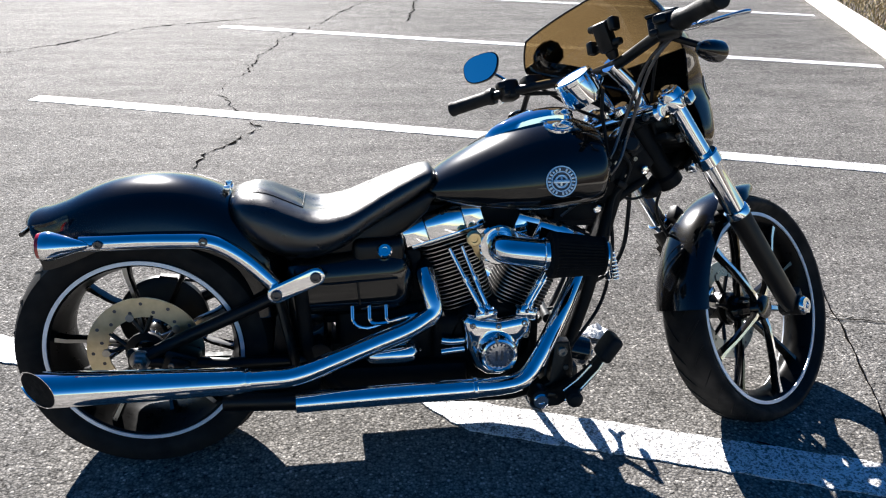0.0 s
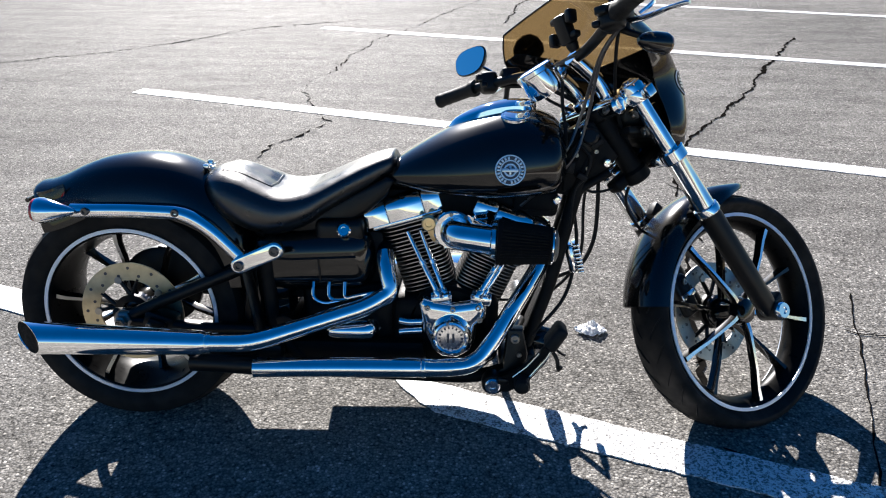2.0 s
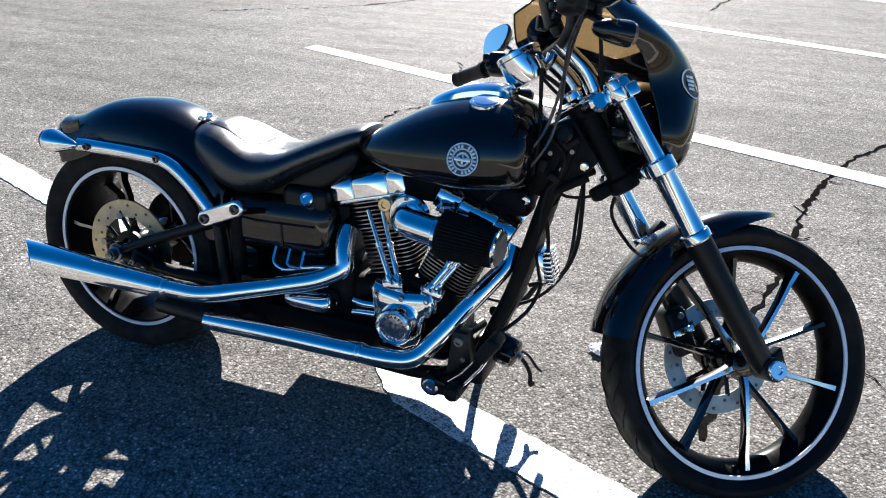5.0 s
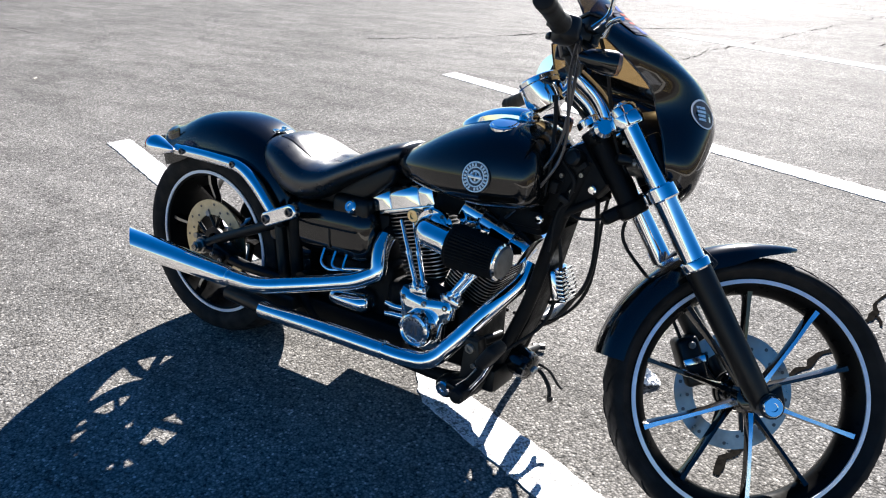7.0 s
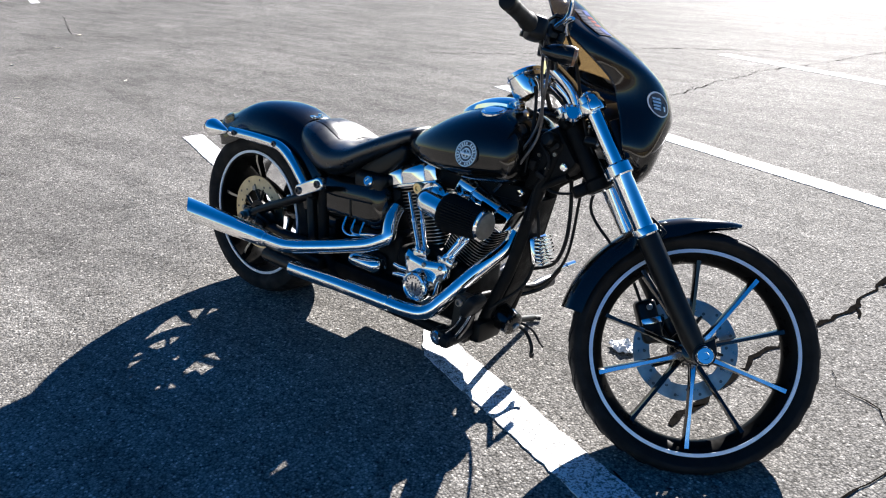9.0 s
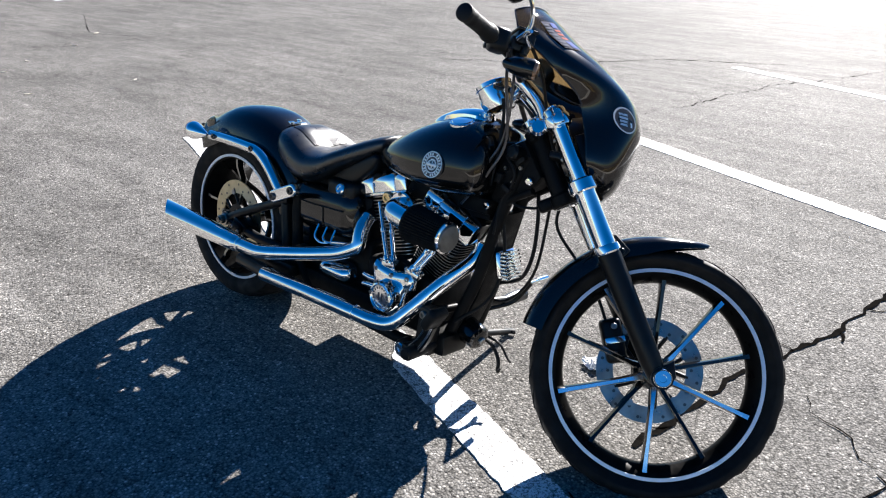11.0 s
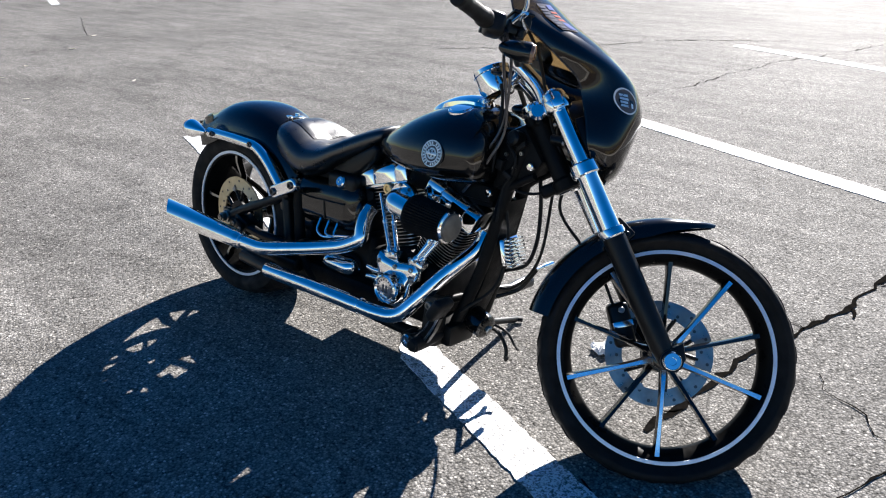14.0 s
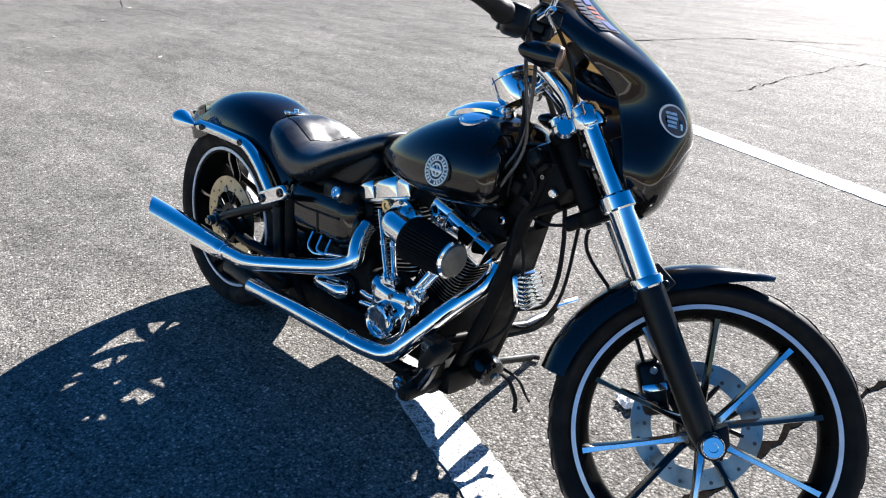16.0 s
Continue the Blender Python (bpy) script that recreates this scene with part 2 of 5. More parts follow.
def smoked_material():
    """Tinted plastic, mostly clear, with a haze that lets the sun glow through."""
    m = bpy.data.materials.new("smoked_screen")
    m.use_nodes = True
    nt = m.node_tree
    nt.nodes.clear()
    out = nt.nodes.new("ShaderNodeOutputMaterial")
    tr = nt.nodes.new("ShaderNodeBsdfTransparent")
    tr.inputs["Color"].default_value = (0.44, 0.38, 0.27, 1)
    dust = nt.nodes.new("ShaderNodeBsdfTranslucent")
    dust.inputs["Color"].default_value = (0.17, 0.13, 0.08, 1)
    body = nt.nodes.new("ShaderNodeMixShader")
    body.inputs["Fac"].default_value = 0.35
    nt.links.new(tr.outputs["BSDF"], body.inputs[1])
    nt.links.new(dust.outputs["BSDF"], body.inputs[2])
    gl = nt.nodes.new("ShaderNodeBsdfGlossy")
    gl.inputs["Roughness"].default_value = 0.03
    lw = nt.nodes.new("ShaderNodeLayerWeight")
    lw.inputs["Blend"].default_value = 0.5
    fr = nt.nodes.new("ShaderNodeMapRange")
    fr.inputs["From Min"].default_value, fr.inputs["From Max"].default_value = 0.55, 1.0
    fr.inputs["To Min"].default_value, fr.inputs["To Max"].default_value = 0.06, 0.6
    nt.links.new(lw.outputs["Facing"], fr.inputs["Value"])
    mix = nt.nodes.new("ShaderNodeMixShader")
    nt.links.new(fr.outputs["Result"], mix.inputs["Fac"])
    nt.links.new(body.outputs["Shader"], mix.inputs[1])
    nt.links.new(gl.outputs["BSDF"], mix.inputs[2])
    nt.links.new(mix.outputs["Shader"], out.inputs["Surface"])
    return m


SMOKED = smoked_material()


# ---- building helpers ----
def shape(verts, faces, mats, smooth=35, matrix=None, face_mat=None):
    me = bpy.data.meshes.new("mesh")
    if matrix is not None:
        verts = [tuple(matrix @ Vector(v)) for v in verts]
    me.from_pydata([tuple(v) for v in verts], [], faces)
    for m in (mats if isinstance(mats, (list, tuple)) else [mats]):
        me.materials.append(m)
    if face_mat:
        me.polygons.foreach_set("material_index", face_mat)
    bm = bmesh.new()
    bm.from_mesh(me)
    bmesh.ops.recalc_face_normals(bm, faces=bm.faces)
    bm.to_mesh(me)
    bm.free()
    if smooth:
        me.polygons.foreach_set("use_smooth", [True] * len(me.polygons))
        me.set_sharp_from_angle(angle=radians(smooth))
    return me


def part(name, geo, mats, parent=None, label="", smooth=35, matrix=None, face_mat=None):
    """One mesh object from (verts, faces), under a thing or a part."""
    ob = new(name, shape(geo[0], geo[1], mats, smooth, matrix, face_mat))
    if parent is not None:
        ob.parent = parent
    if label:
        ob["label"] = label
    return ob


def parts(name, geos, mats, parent, label="", **kw):
    """Each of the pieces as a part of its own."""
    return [part(name, g, mats, parent, label, **kw) for g in geos]


def joined(*geos):
    v, f = [], []
    for gv, gf in geos:
        o = len(v)
        v += [tuple(p) for p in gv]
        f += [tuple(i + o for i in face) for face in gf]
    return v, f


def moved(geo, m):
    return [tuple(m @ Vector(p)) for p in geo[0]], geo[1]


def spline(pts, n=8):
    """Catmull-Rom through the points."""
    p = [Vector(q) for q in pts]
    p = [2 * p[0] - p[1]] + p + [2 * p[-1] - p[-2]]
    out = []
    for i in range(1, len(p) - 2):
        for k in range(n):
            t = k / n
            a, b, c, d = p[i - 1], p[i], p[i + 1], p[i + 2]
            out.append(0.5 * (2 * b + (c - a) * t + (2 * a - 5 * b + 4 * c - d) * t * t + (3 * b - a - 3 * c + d) * t ** 3))
    out.append(p[-2])
    return out


def rounded(pts, r, n=6):
    """A polyline with its corners rounded by radius r."""
    p = [Vector(q) for q in pts]
    out = [p[0]]
    for a, b, c in zip(p, p[1:], p[2:]):
        u, v = (a - b), (c - b)
        d = min(r, u.length * 0.48, v.length * 0.48)
        s, e = b + u.normalized() * d, b + v.normalized() * d
        for k in range(n + 1):
            t = k / n
            out.append((1 - t) ** 2 * s + 2 * t * (1 - t) * b + t * t * e)
    out.append(p[-1])
    return out


def tube(pts, radius, seg=16, cap=True, squash=1.0, hollow=0.0):
    """A tube along points; radius a number or one for each point."""
    pts = [Vector(p) for p in pts]
    rad = radius if isinstance(radius, (list, tuple)) else [radius] * len(pts)
    n = len(pts)
    verts, faces = [], []
    prev = None
    for i in range(n):
        d = (pts[min(i + 1, n - 1)] - pts[max(i - 1, 0)]).normalized()
        if prev is None:
            u = d.cross(Vector((0, 0, 1)))
            if u.length < 1e-3:
                u = d.cross(Vector((0, 1, 0)))
        else:
            u = prev - d * prev.dot(d)
        u.normalize()
        prev = u
        w = d.cross(u)
        for k in range(seg):
            a = 2 * math.pi * k / seg
            verts.append(pts[i] + rad[i] * (math.cos(a) * u + squash * math.sin(a) * w))
    for i in range(n - 1):
        for k in range(seg):
            faces.append((i * seg + k, i * seg + (k + 1) % seg, (i + 1) * seg + (k + 1) % seg, (i + 1) * seg + k))
    if hollow:
        # open start, with an inner wall of that depth
        d = (pts[1] - pts[0]).normalized()
        b0 = len(verts)
        for depth, f in ((0.0, 0.9), (hollow, 0.88)):
            for k in range(seg):
                verts.append(pts[0] + d * depth + (Vector(verts[k]) - pts[0]) * f)
        for k in range(seg):
            k2 = (k + 1) % seg
            faces.append((k, k2, b0 + k2, b0 + k))
            faces.append((b0 + k, b0 + k2, b0 + seg + k2, b0 + seg + k))
        faces.append(tuple(b0 + seg + k for k in range(seg)))
    if cap:
        if not hollow:
            faces.append(tuple(range(seg))[::-1])
        faces.append(tuple((n - 1) * seg + k for k in range(seg)))
    return verts, faces


def basis(origin, axis):
    z = Vector(axis).normalized()
    return Matrix.Translation(origin) @ z.to_track_quat("Z", "Y").to_matrix().to_4x4()


def lathe(profile, origin=(0, 0, 0), axis=(0, 0, 1), seg=32, wobble=None):
    """A turned body: profile of (radius, height) along axis."""
    m = basis(origin, axis)
    verts, faces = [], []
    for r, h in profile:
        for k in range(seg):
            a = 2 * math.pi * k / seg
            q = r * (wobble(a, r, h) if wobble else 1)
            verts.append(m @ Vector((q * math.cos(a), q * math.sin(a), h)))
    for i in range(len(profile) - 1):
        for k in range(seg):
            k2 = (k + 1) % seg
            faces.append((i * seg + k, i * seg + k2, (i + 1) * seg + k2, (i + 1) * seg + k))
    if profile[0][0] > 1e-6:
        faces.append(tuple(range(seg))[::-1])
    if profile[-1][0] > 1e-6:
        faces.append(tuple((len(profile) - 1) * seg + k for k in range(seg)))
    return verts, faces


def ring_body(profile, origin, axis, seg=64):
    """A closed turned ring: the profile's last point joins its first."""
    m = basis(origin, axis)
    n = len(profile)
    verts = [m @ Vector((r * math.cos(2 * math.pi * k / seg), r * math.sin(2 * math.pi * k / seg), h)) for r, h in profile for k in range(seg)]
    faces = [(i * seg + k, i * seg + (k + 1) % seg, ((i + 1) % n) * seg + (k + 1) % seg, ((i + 1) % n) * seg + k) for i in range(n) for k in range(seg)]
    return verts, faces


def loft(sections, closed=True, cap=True):
    """Skin over rows of points of equal number."""
    n = len(sections[0])
    verts = [tuple(p) for s in sections for p in s]
    faces = []
    for i in range(len(sections) - 1):
        for k in range(n if closed else n - 1):
            k2 = (k + 1) % n
            faces.append((i * n + k, i * n + k2, (i + 1) * n + k2, (i + 1) * n + k))
    if cap and closed:
        faces.append(tuple(range(n))[::-1])
        faces.append(tuple((len(sections) - 1) * n + k for k in range(n)))
    return verts, faces


def sheet(grid, thick):
    """A curved plate of some thickness over a grid of points (rows of equal length)."""
    R, C = len(grid), len(grid[0])
    P = [[Vector(p) for p in row] for row in grid]
    verts = []
    nor = []
    for i in range(R):
        for j in range(C):
            du = P[min(i + 1, R - 1)][j] - P[max(i - 1, 0)][j]
            dv = P[i][min(j + 1, C - 1)] - P[i][max(j - 1, 0)]
            q = du.cross(dv)
            nor.append(q.normalized() if q.length > 1e-12 else Vector((0, 0, 1)))
            verts.append(P[i][j])
    verts += [v - k * thick for v, k in zip(verts, nor)]
    o = R * C
    faces = []
    for i in range(R - 1):
        for j in range(C - 1):
            a, b, c, d = i * C + j, i * C + j + 1, (i + 1) * C + j + 1, (i + 1) * C + j
            faces += [(a, b, c, d), (a + o, d + o, c + o, b + o)]
    edge = [(0, j) for j in range(C)] + [(i, C - 1) for i in range(1, R)] + [(R - 1, j) for j in range(C - 2, -1, -1)] + [(i, 0) for i in range(R - 2, 0, -1)]
    for (i, j), (k, l) in zip(edge, edge[1:] + edge[:1]):
        a, b = i * C + j, k * C + l
        faces.append((a, b, b + o, a + o))
    return verts, faces


def block(size, centre=(0, 0, 0), bevel=0.004, rot=(0, 0, 0), seg=2, taper=1.0):
    bm = bmesh.new()
    bmesh.ops.create_cube(bm, size=1)
    for v in bm.verts:
        t = taper if v.co.z > 0 else 1
        v.co = Vector((v.co.x * size[0] * t, v.co.y * size[1] * t, v.co.z * size[2]))
    if bevel:
        bmesh.ops.bevel(bm, geom=bm.edges[:], offset=bevel, segments=seg, affect="EDGES", profile=0.5)
    m = pose(*centre, *rot)
    bm.verts.index_update()
    g = [tuple(m @ v.co) for v in bm.verts], [tuple(v.index for v in f.verts) for f in bm.faces]
    bm.free()
    return g


def plate(outline, y0, y1, bevel=0.003, seg=2):
    """An outline in x, z, thick from y0 to y1, with softened edges."""
    bm = bmesh.new()
    a = [bm.verts.new((x, y0, z)) for x, z in outline]
    b = [bm.verts.new((x, y1, z)) for x, z in outline]
    bm.faces.new(a)
    bm.faces.new(b[::-1])
    for i in range(len(a)):
        j = (i + 1) % len(a)
        bm.faces.new((a[i], b[i], b[j], a[j]))
    if bevel:
        bmesh.ops.recalc_face_normals(bm, faces=bm.faces)
        ed = [e for e in bm.edges if abs(e.verts[0].co.y - e.verts[1].co.y) < 1e-6]
        bmesh.ops.bevel(bm, geom=ed, offset=bevel, segments=seg, affect="EDGES", profile=0.5)
    bm.verts.index_update()
    g = [tuple(v.co) for v in bm.verts], [tuple(v.index for v in f.verts) for f in bm.faces]
    bm.free()
    return g


def bolt(at, axis, r=0.008, h=0.006):
    """A domed cap screw with a hexagon socket hollow."""
    return lathe([(r, 0), (r, h * 0.7), (r * 0.85, h), (r * 0.5, h), (r * 0.45, h * 0.4), (1e-6, h * 0.4)], at, axis, 12)


# ---- ground ----
E1, E2 = Vector((0.944, -0.329, 0)), Vector((0.329, 0.944, 0))   # along and across the parking lines


def lot(s, t, z=0.0):
    q = E1 * s + E2 * t
    return (q.x, q.y, z)


def build_ground():
    n, size = 24, 600
    verts = [((i / n - 0.5) * size, (j / n - 0.5) * size, 0) for i in range(n + 1) for j in range(n + 1)]
    faces = [(i * (n + 1) + j, (i + 1) * (n + 1) + j, (i + 1) * (n + 1) + j + 1, i * (n + 1) + j + 1) for i in range(n) for j in range(n)]
    g = part("ground", (verts, faces), ASPHALT, smooth=0)
    tagged(g, "worn grey asphalt of a parking lot with pale stones", "ground", kind="structure")


def build_line(s0, s1, t, worn=0.0, width=0.135):
    """A painted line with slightly ragged edges, 4 mm thick; its near edge may be worn away over a length at the start."""
    rnd = random.Random(int(t * 100) + int(s0 * 10) + 500)
    n = int((s1 - s0) / 0.03)
    up, lo = [], []
    for i in range(n + 1):
        s = s0 + (s1 - s0) * i / n
        up.append((s, t + width / 2 + rnd.uniform(-0.004, 0.004)))
        lost = width * max(0.0, 1 - (s - s0) / worn) if worn else 0.0
        lo.append((s, t - width / 2 + lost * 0.95 + rnd.uniform(-0.004, 0.004) * (2 if lost else 1)))
    verts = [lot(*p, 0.004) for p in up] + [lot(*p, 0.004) for p in lo] + [lot(*p, -0.01) for p in up] + [lot(*p, -0.01) for p in lo]
    k = n + 1
    faces = []
    for i in range(n):
        faces += [(i, k + i, k + i + 1, i + 1), (2 * k + i, i, i + 1, 2 * k + i + 1), (k + i, 3 * k + i, 3 * k + i + 1, k + i + 1)]
    faces += [(0, 2 * k, 3 * k, k), (n, k + n, 3 * k + n, 2 * k + n)]
    ob = part("parking_line", (verts, faces), PAINT, smooth=0)
    tagged(ob, "worn white painted parking stall line on asphalt", "road marking", "parking lines", "structure")


def build_crack(pts, width, seed, name="crack", branch=True, jag=1.0, broken=0.0):
    """A jagged open crack: dark broken strip with ragged edges and short side branches."""
    rnd = random.Random(seed)
    verts, faces = [], []

    def strip(path, w0, w1):
        fine = []
        for a, b in zip(path, path[1:]):
            a, b = Vector(a), Vector(b)
            n = max(2, int((b - a).length / 0.035))
            for i in range(n):
                fine.append(a.lerp(b, i / n))
        fine.append(Vector(path[-1]))
        drift, wide = 0.0, 0.8
        o = len(verts)
        m = len(fine)
        for i, p in enumerate(fine):
            d = (fine[min(i + 1, m - 1)] - fine[max(i - 1, 0)]).normalized()
            q = Vector((-d.y, d.x))
            drift = drift * 0.7 + rnd.uniform(-0.016, 0.016) * jag
            c = p + q * drift
            wide = 0.6 * wide + 0.4 * rnd.uniform(0.05, 1.5)
            w = (w0 + (w1 - w0) * i / m) * wide * rnd.uniform(0.5, 1.25)
            if rnd.random() < broken:
                w *= 0.12
            verts.append((*(c + q * w / 2), 0.0035))
            verts.append((*(c - q * w / 2), 0.0035))
        for i in range(m - 1):
            faces.append((o + 2 * i, o + 2 * i + 1, o + 2 * i + 3, o + 2 * i + 2))
        return fine

    fine = strip(pts, width, width)
    if branch:
        for p in fine[3::7]:
            if rnd.random() < 0.6:
                a = rnd.uniform(0, 6.28)
                q = p + Vector((math.cos(a), math.sin(a))) * rnd.uniform(0.04, 0.12)
                strip([p, q], width * 0.45, width * 0.1)
    ob = part(name, (verts, faces), CRACK, smooth=0)
    tagged(ob, "jagged dark crack running through the asphalt", "crack", "asphalt cracks", "structure")


build_ground()
for row in ((-2.5, -0.42, 0.282), (0.585, 3.28, 0.306, 0.2), (-2.72, 3.28, 2.963), (-2.79, 3.3, 5.79), (-2.75, 3.28, 8.55), (-2.75, 3.28, 11.3), (-18.2, -12.55, 0.16), (-18.2, -12.75, 3.1), (-18.2, -12.7, 6.0)):
    build_line(*row)
build_crack([(1.15, 9.2), (0.56, 7.56), (0.21, 6.43), (-0.1, 5.75), (-0.2, 5.04), (-0.29, 4.3), (-0.4, 3.77), (-0.2, 3.2), (0.01, 2.94), (-0.19, 2.62), (-0.32, 2.2)], 0.02, 3, jag=1.5, broken=0.42)
build_crack([(3.9, 5.9), (3.32, 4.76), (2.81, 3.71), (2.47, 3.15), (2.1, 2.47), (1.93, 1.82), (1.9, 1.51), (1.86, 1.25), (1.79, 0.99), (1.7, 0.65), (1.67, 0.35), (1.64, 0.13)], 0.031, 5)
build_crack([(1.93, 0.74), (1.97, 0.67), (2.06, 0.63), (2.15, 0.53), (2.3, 0.46)], 0.007, 7)
build_crack([(2.33, 0.74), (2.26, 0.53), (2.15, 0.19), (2.07, -0.05), (1.97, -0.31), (1.87, -0.6), (1.71, -1.05)], 0.008, 8, branch=False, jag=0.3)
build_crack([(2.2, 0.48), (2.4, 0.42), (2.9, 0.4)], 0.01, 9)
build_crack([(1.62, -0.16), (1.69, -0.22), (1.72, -0.32), (1.79, -0.38)], 0.008, 10)
build_crack([(-3.2, 4.6), (-2.36, 5.15), (-2.02, 5.5), (-1.48, 6.31), (-0.28, 6.96)], 0.026, 11, jag=1.3, broken=0.3)
build_crack([(1.15, 6.7), (1.34, 7.97), (1.6, 9.0)], 0.026, 12, broken=0.1)
build_crack([(-9.6, 3.7), (-8.4, 3.2), (-7.63, 2.87), (-7.07, 3.06), (-6.3, 3.0)], 0.012, 13, branch=False, jag=0.6)


def build_kerb(s, side, name_label):
    """A concrete kerb as a real step with rounded top edge, cast in lengths."""
    rnd = random.Random(21)
    for i in range(10):
        t0, t1 = -6 + i * 3.0, -6 + (i + 1) * 3.0 - 0.012
        prof = [(0, -0.02), (0, 0.10), (0.012, 0.125), (0.03, 0.132), (0.15, 0.135), (0.15, -0.02)]
        secs = []
        for t in np.linspace(t0, t1, 7):
            j = rnd.uniform(-0.006, 0.006)
            secs.append([lot(s + side * (a + j), t, z) for a, z in prof])
        ob = part("kerb", loft(secs), CONCRETE, smooth=30)
        tagged(ob, name_label, "kerb", "kerb stones", "structure")


build_kerb(3.42, 1, "pale weathered concrete kerb along the parking lot")
build_kerb(-18.6, -1, "pale weathered concrete kerb along the parking lot")


def build_verge(s0, s1, name, label, mat, z):
    g = [[lot(s, t, z + 0.03 * noise.noise((s * 2, t * 2, 0))) for t in np.linspace(-6, 24, 61)] for s in np.linspace(s0, s1, 9)]
    ob = part(name, sheet(g, 0.2), mat, smooth=60)
    tagged(ob, label, "verge", kind="structure")


build_verge(3.57, 9.0, "verge", "dry soil verge behind the kerb", SOIL, 0.09)
build_verge(-24.0, -18.75, "planting_bed", "dark mulch bed behind the far kerb", SOIL, 0.09)


def build_grass():
    rnd = random.Random(4)
    verts, faces = [], []
    for _ in range(16000):
        s, t = rnd.uniform(3.6, 6.2), rnd.uniform(0, 12)
        x, y, z = lot(s, t, 0.09)
        a, h, l = rnd.uniform(0, 6.28), rnd.uniform(0.03, 0.09), rnd.uniform(0.0, 0.06)
        w = rnd.uniform(0.003, 0.006)
        dx, dy = math.cos(a), math.sin(a)
        o = len(verts)
        verts += [(x - dy * w, y + dx * w, z), (x + dy * w, y - dx * w, z), (x + dx * l + dy * w * 0.6, y + dy * l - dx * w * 0.6, z + h), (x + dx * l * 1.4 - dy * w * 0.2, y + dy * l * 1.4, z + h * 1.15)]
        faces.append((o, o + 1, o + 2, o + 3))
    ob = part("dry_grass", (verts, faces), STRAW, smooth=0)
    tagged(ob, "dry straw-coloured winter grass behind the kerb", "grass", kind="stuff")


build_grass()


def build_shrub(s, t, r, seed):
    """A low dark shrub: a few stems and many small leaves with an uneven outline."""
    rnd = random.Random(seed)
    base = Vector(lot(s, t, 0.09))
    root = new("shrub")
    root.location = base
    stems = []
    verts, faces = [], []
    for k in range(9):
        a = rnd.uniform(0, 6.28)
        tip = Vector((math.cos(a) * r * rnd.uniform(0.3, 0.8), math.sin(a) * r * rnd.uniform(0.3, 0.8), r * rnd.uniform(0.6, 1.1)))
        stems.append(tube(spline([(0, 0, -0.03), tip * 0.5 + Vector((0, 0, 0.05)), tip], 4), [0.015, 0.013, 0.012, 0.01, 0.009, 0.008, 0.006, 0.005, 0.003], 6))
        for _ in range(140):
            c = tip * rnd.uniform(0.35, 1.1) + Vector([rnd.gauss(0, r * 0.16) for _ in range(3)])
            c.z = max(c.z, 0.02)
            n = Vector([rnd.gauss(0, 1) for _ in range(3)]).normalized()
            u = n.orthogonal().normalized()
            w = n.cross(u)
            q = rnd.uniform(0.02, 0.045)
            o = len(verts)
            verts += [c - u * q, c - w * q * 0.5, c + u * q, c + w * q * 0.5]
            faces.append((o, o + 1, o + 2, o + 3))
    part("stems", joined(*stems), SOIL, root)
    part("foliage", (verts, faces), BUSH, root, smooth=0)
    tagged(root, "low dark shrub growing in the mulch bed", "shrub", "shrubs in the bed")


for k, (s, t, r) in enumerate(((-19.6, -1.6, 0.6), (-19.5, -0.4, 0.55), (-19.7, 0.9, 0.6), (-19.5, 2.2, 0.5), (-19.6, -3.0, 0.6))):
    build_shrub(s, t, r, 40 + k)


def build_litter():
    """A crumpled paper napkin: a low folded sheet with two corners sticking out and a small peak."""
    g = []
    for i in range(19):
        row = []
        for j in range(19):
            u, v = i / 9 - 1, j / 9 - 1
            k = 1 - 0.42 * abs(u * v) - 0.12 * noise.noise((u * 3, v * 3, 2))
            h = 0.013 * max(0, 1 - 1.1 * (u * u + v * v)) + 0.016 * abs(noise.noise((u * 2.6, v * 2.6, 3))) + 0.009 * abs(noise.noise((u * 6, v * 6, 7)))
            h += 0.017 * math.exp(-((u - 0.1) ** 2 + (v - 0.35) ** 2) / 0.05)
            row.append((1.335 + 0.056 * u * k + 0.006 * noise.noise((u * 5, v * 5, 1)), 0.432 + 0.042 * v * k + 0.006 * noise.noise((u * 5, v * 5, 5)), 0.006 + h))
        g.append(row)
    ob = part("paper_napkin", sheet(g, 0.0008), PAPER, smooth=15)
    tagged(ob, "crumpled white paper napkin lying on the asphalt", "litter")


def build_leaf(x, y, a, q):
    g = [[(x + math.cos(a) * u * q - math.sin(a) * v * q * 0.5 * (1 - abs(u)), y + math.sin(a) * u * q + math.cos(a) * v * q * 0.5 * (1 - abs(u)), 0.005 + 0.12 * q * v * v + 0.1 * q * u * u) for v in (-1, -0.5, 0, 0.5, 1)] for u in (-0.98, -0.5, 0, 0.5, 0.98)]
    ob = part("fallen_leaf", sheet(g, 0.0006), LEAF, smooth=40)
    tagged(ob, "dry pale brown leaf lying on the asphalt", "leaf", "fallen leaves")


build_litter()
for x, y, a, q in ((-6.72, 2.27, 0.4, 0.05), (-4.42, 0.86, 1.2, 0.035), (-4.38, 1.78, 2.2, 0.03), (-6.04, 1.49, 0.2, 0.035), (-5.6, 1.1, 1.0, 0.03), (-7.5, 2.9, 2.0, 0.05)):
    build_leaf(x, y, a, q)


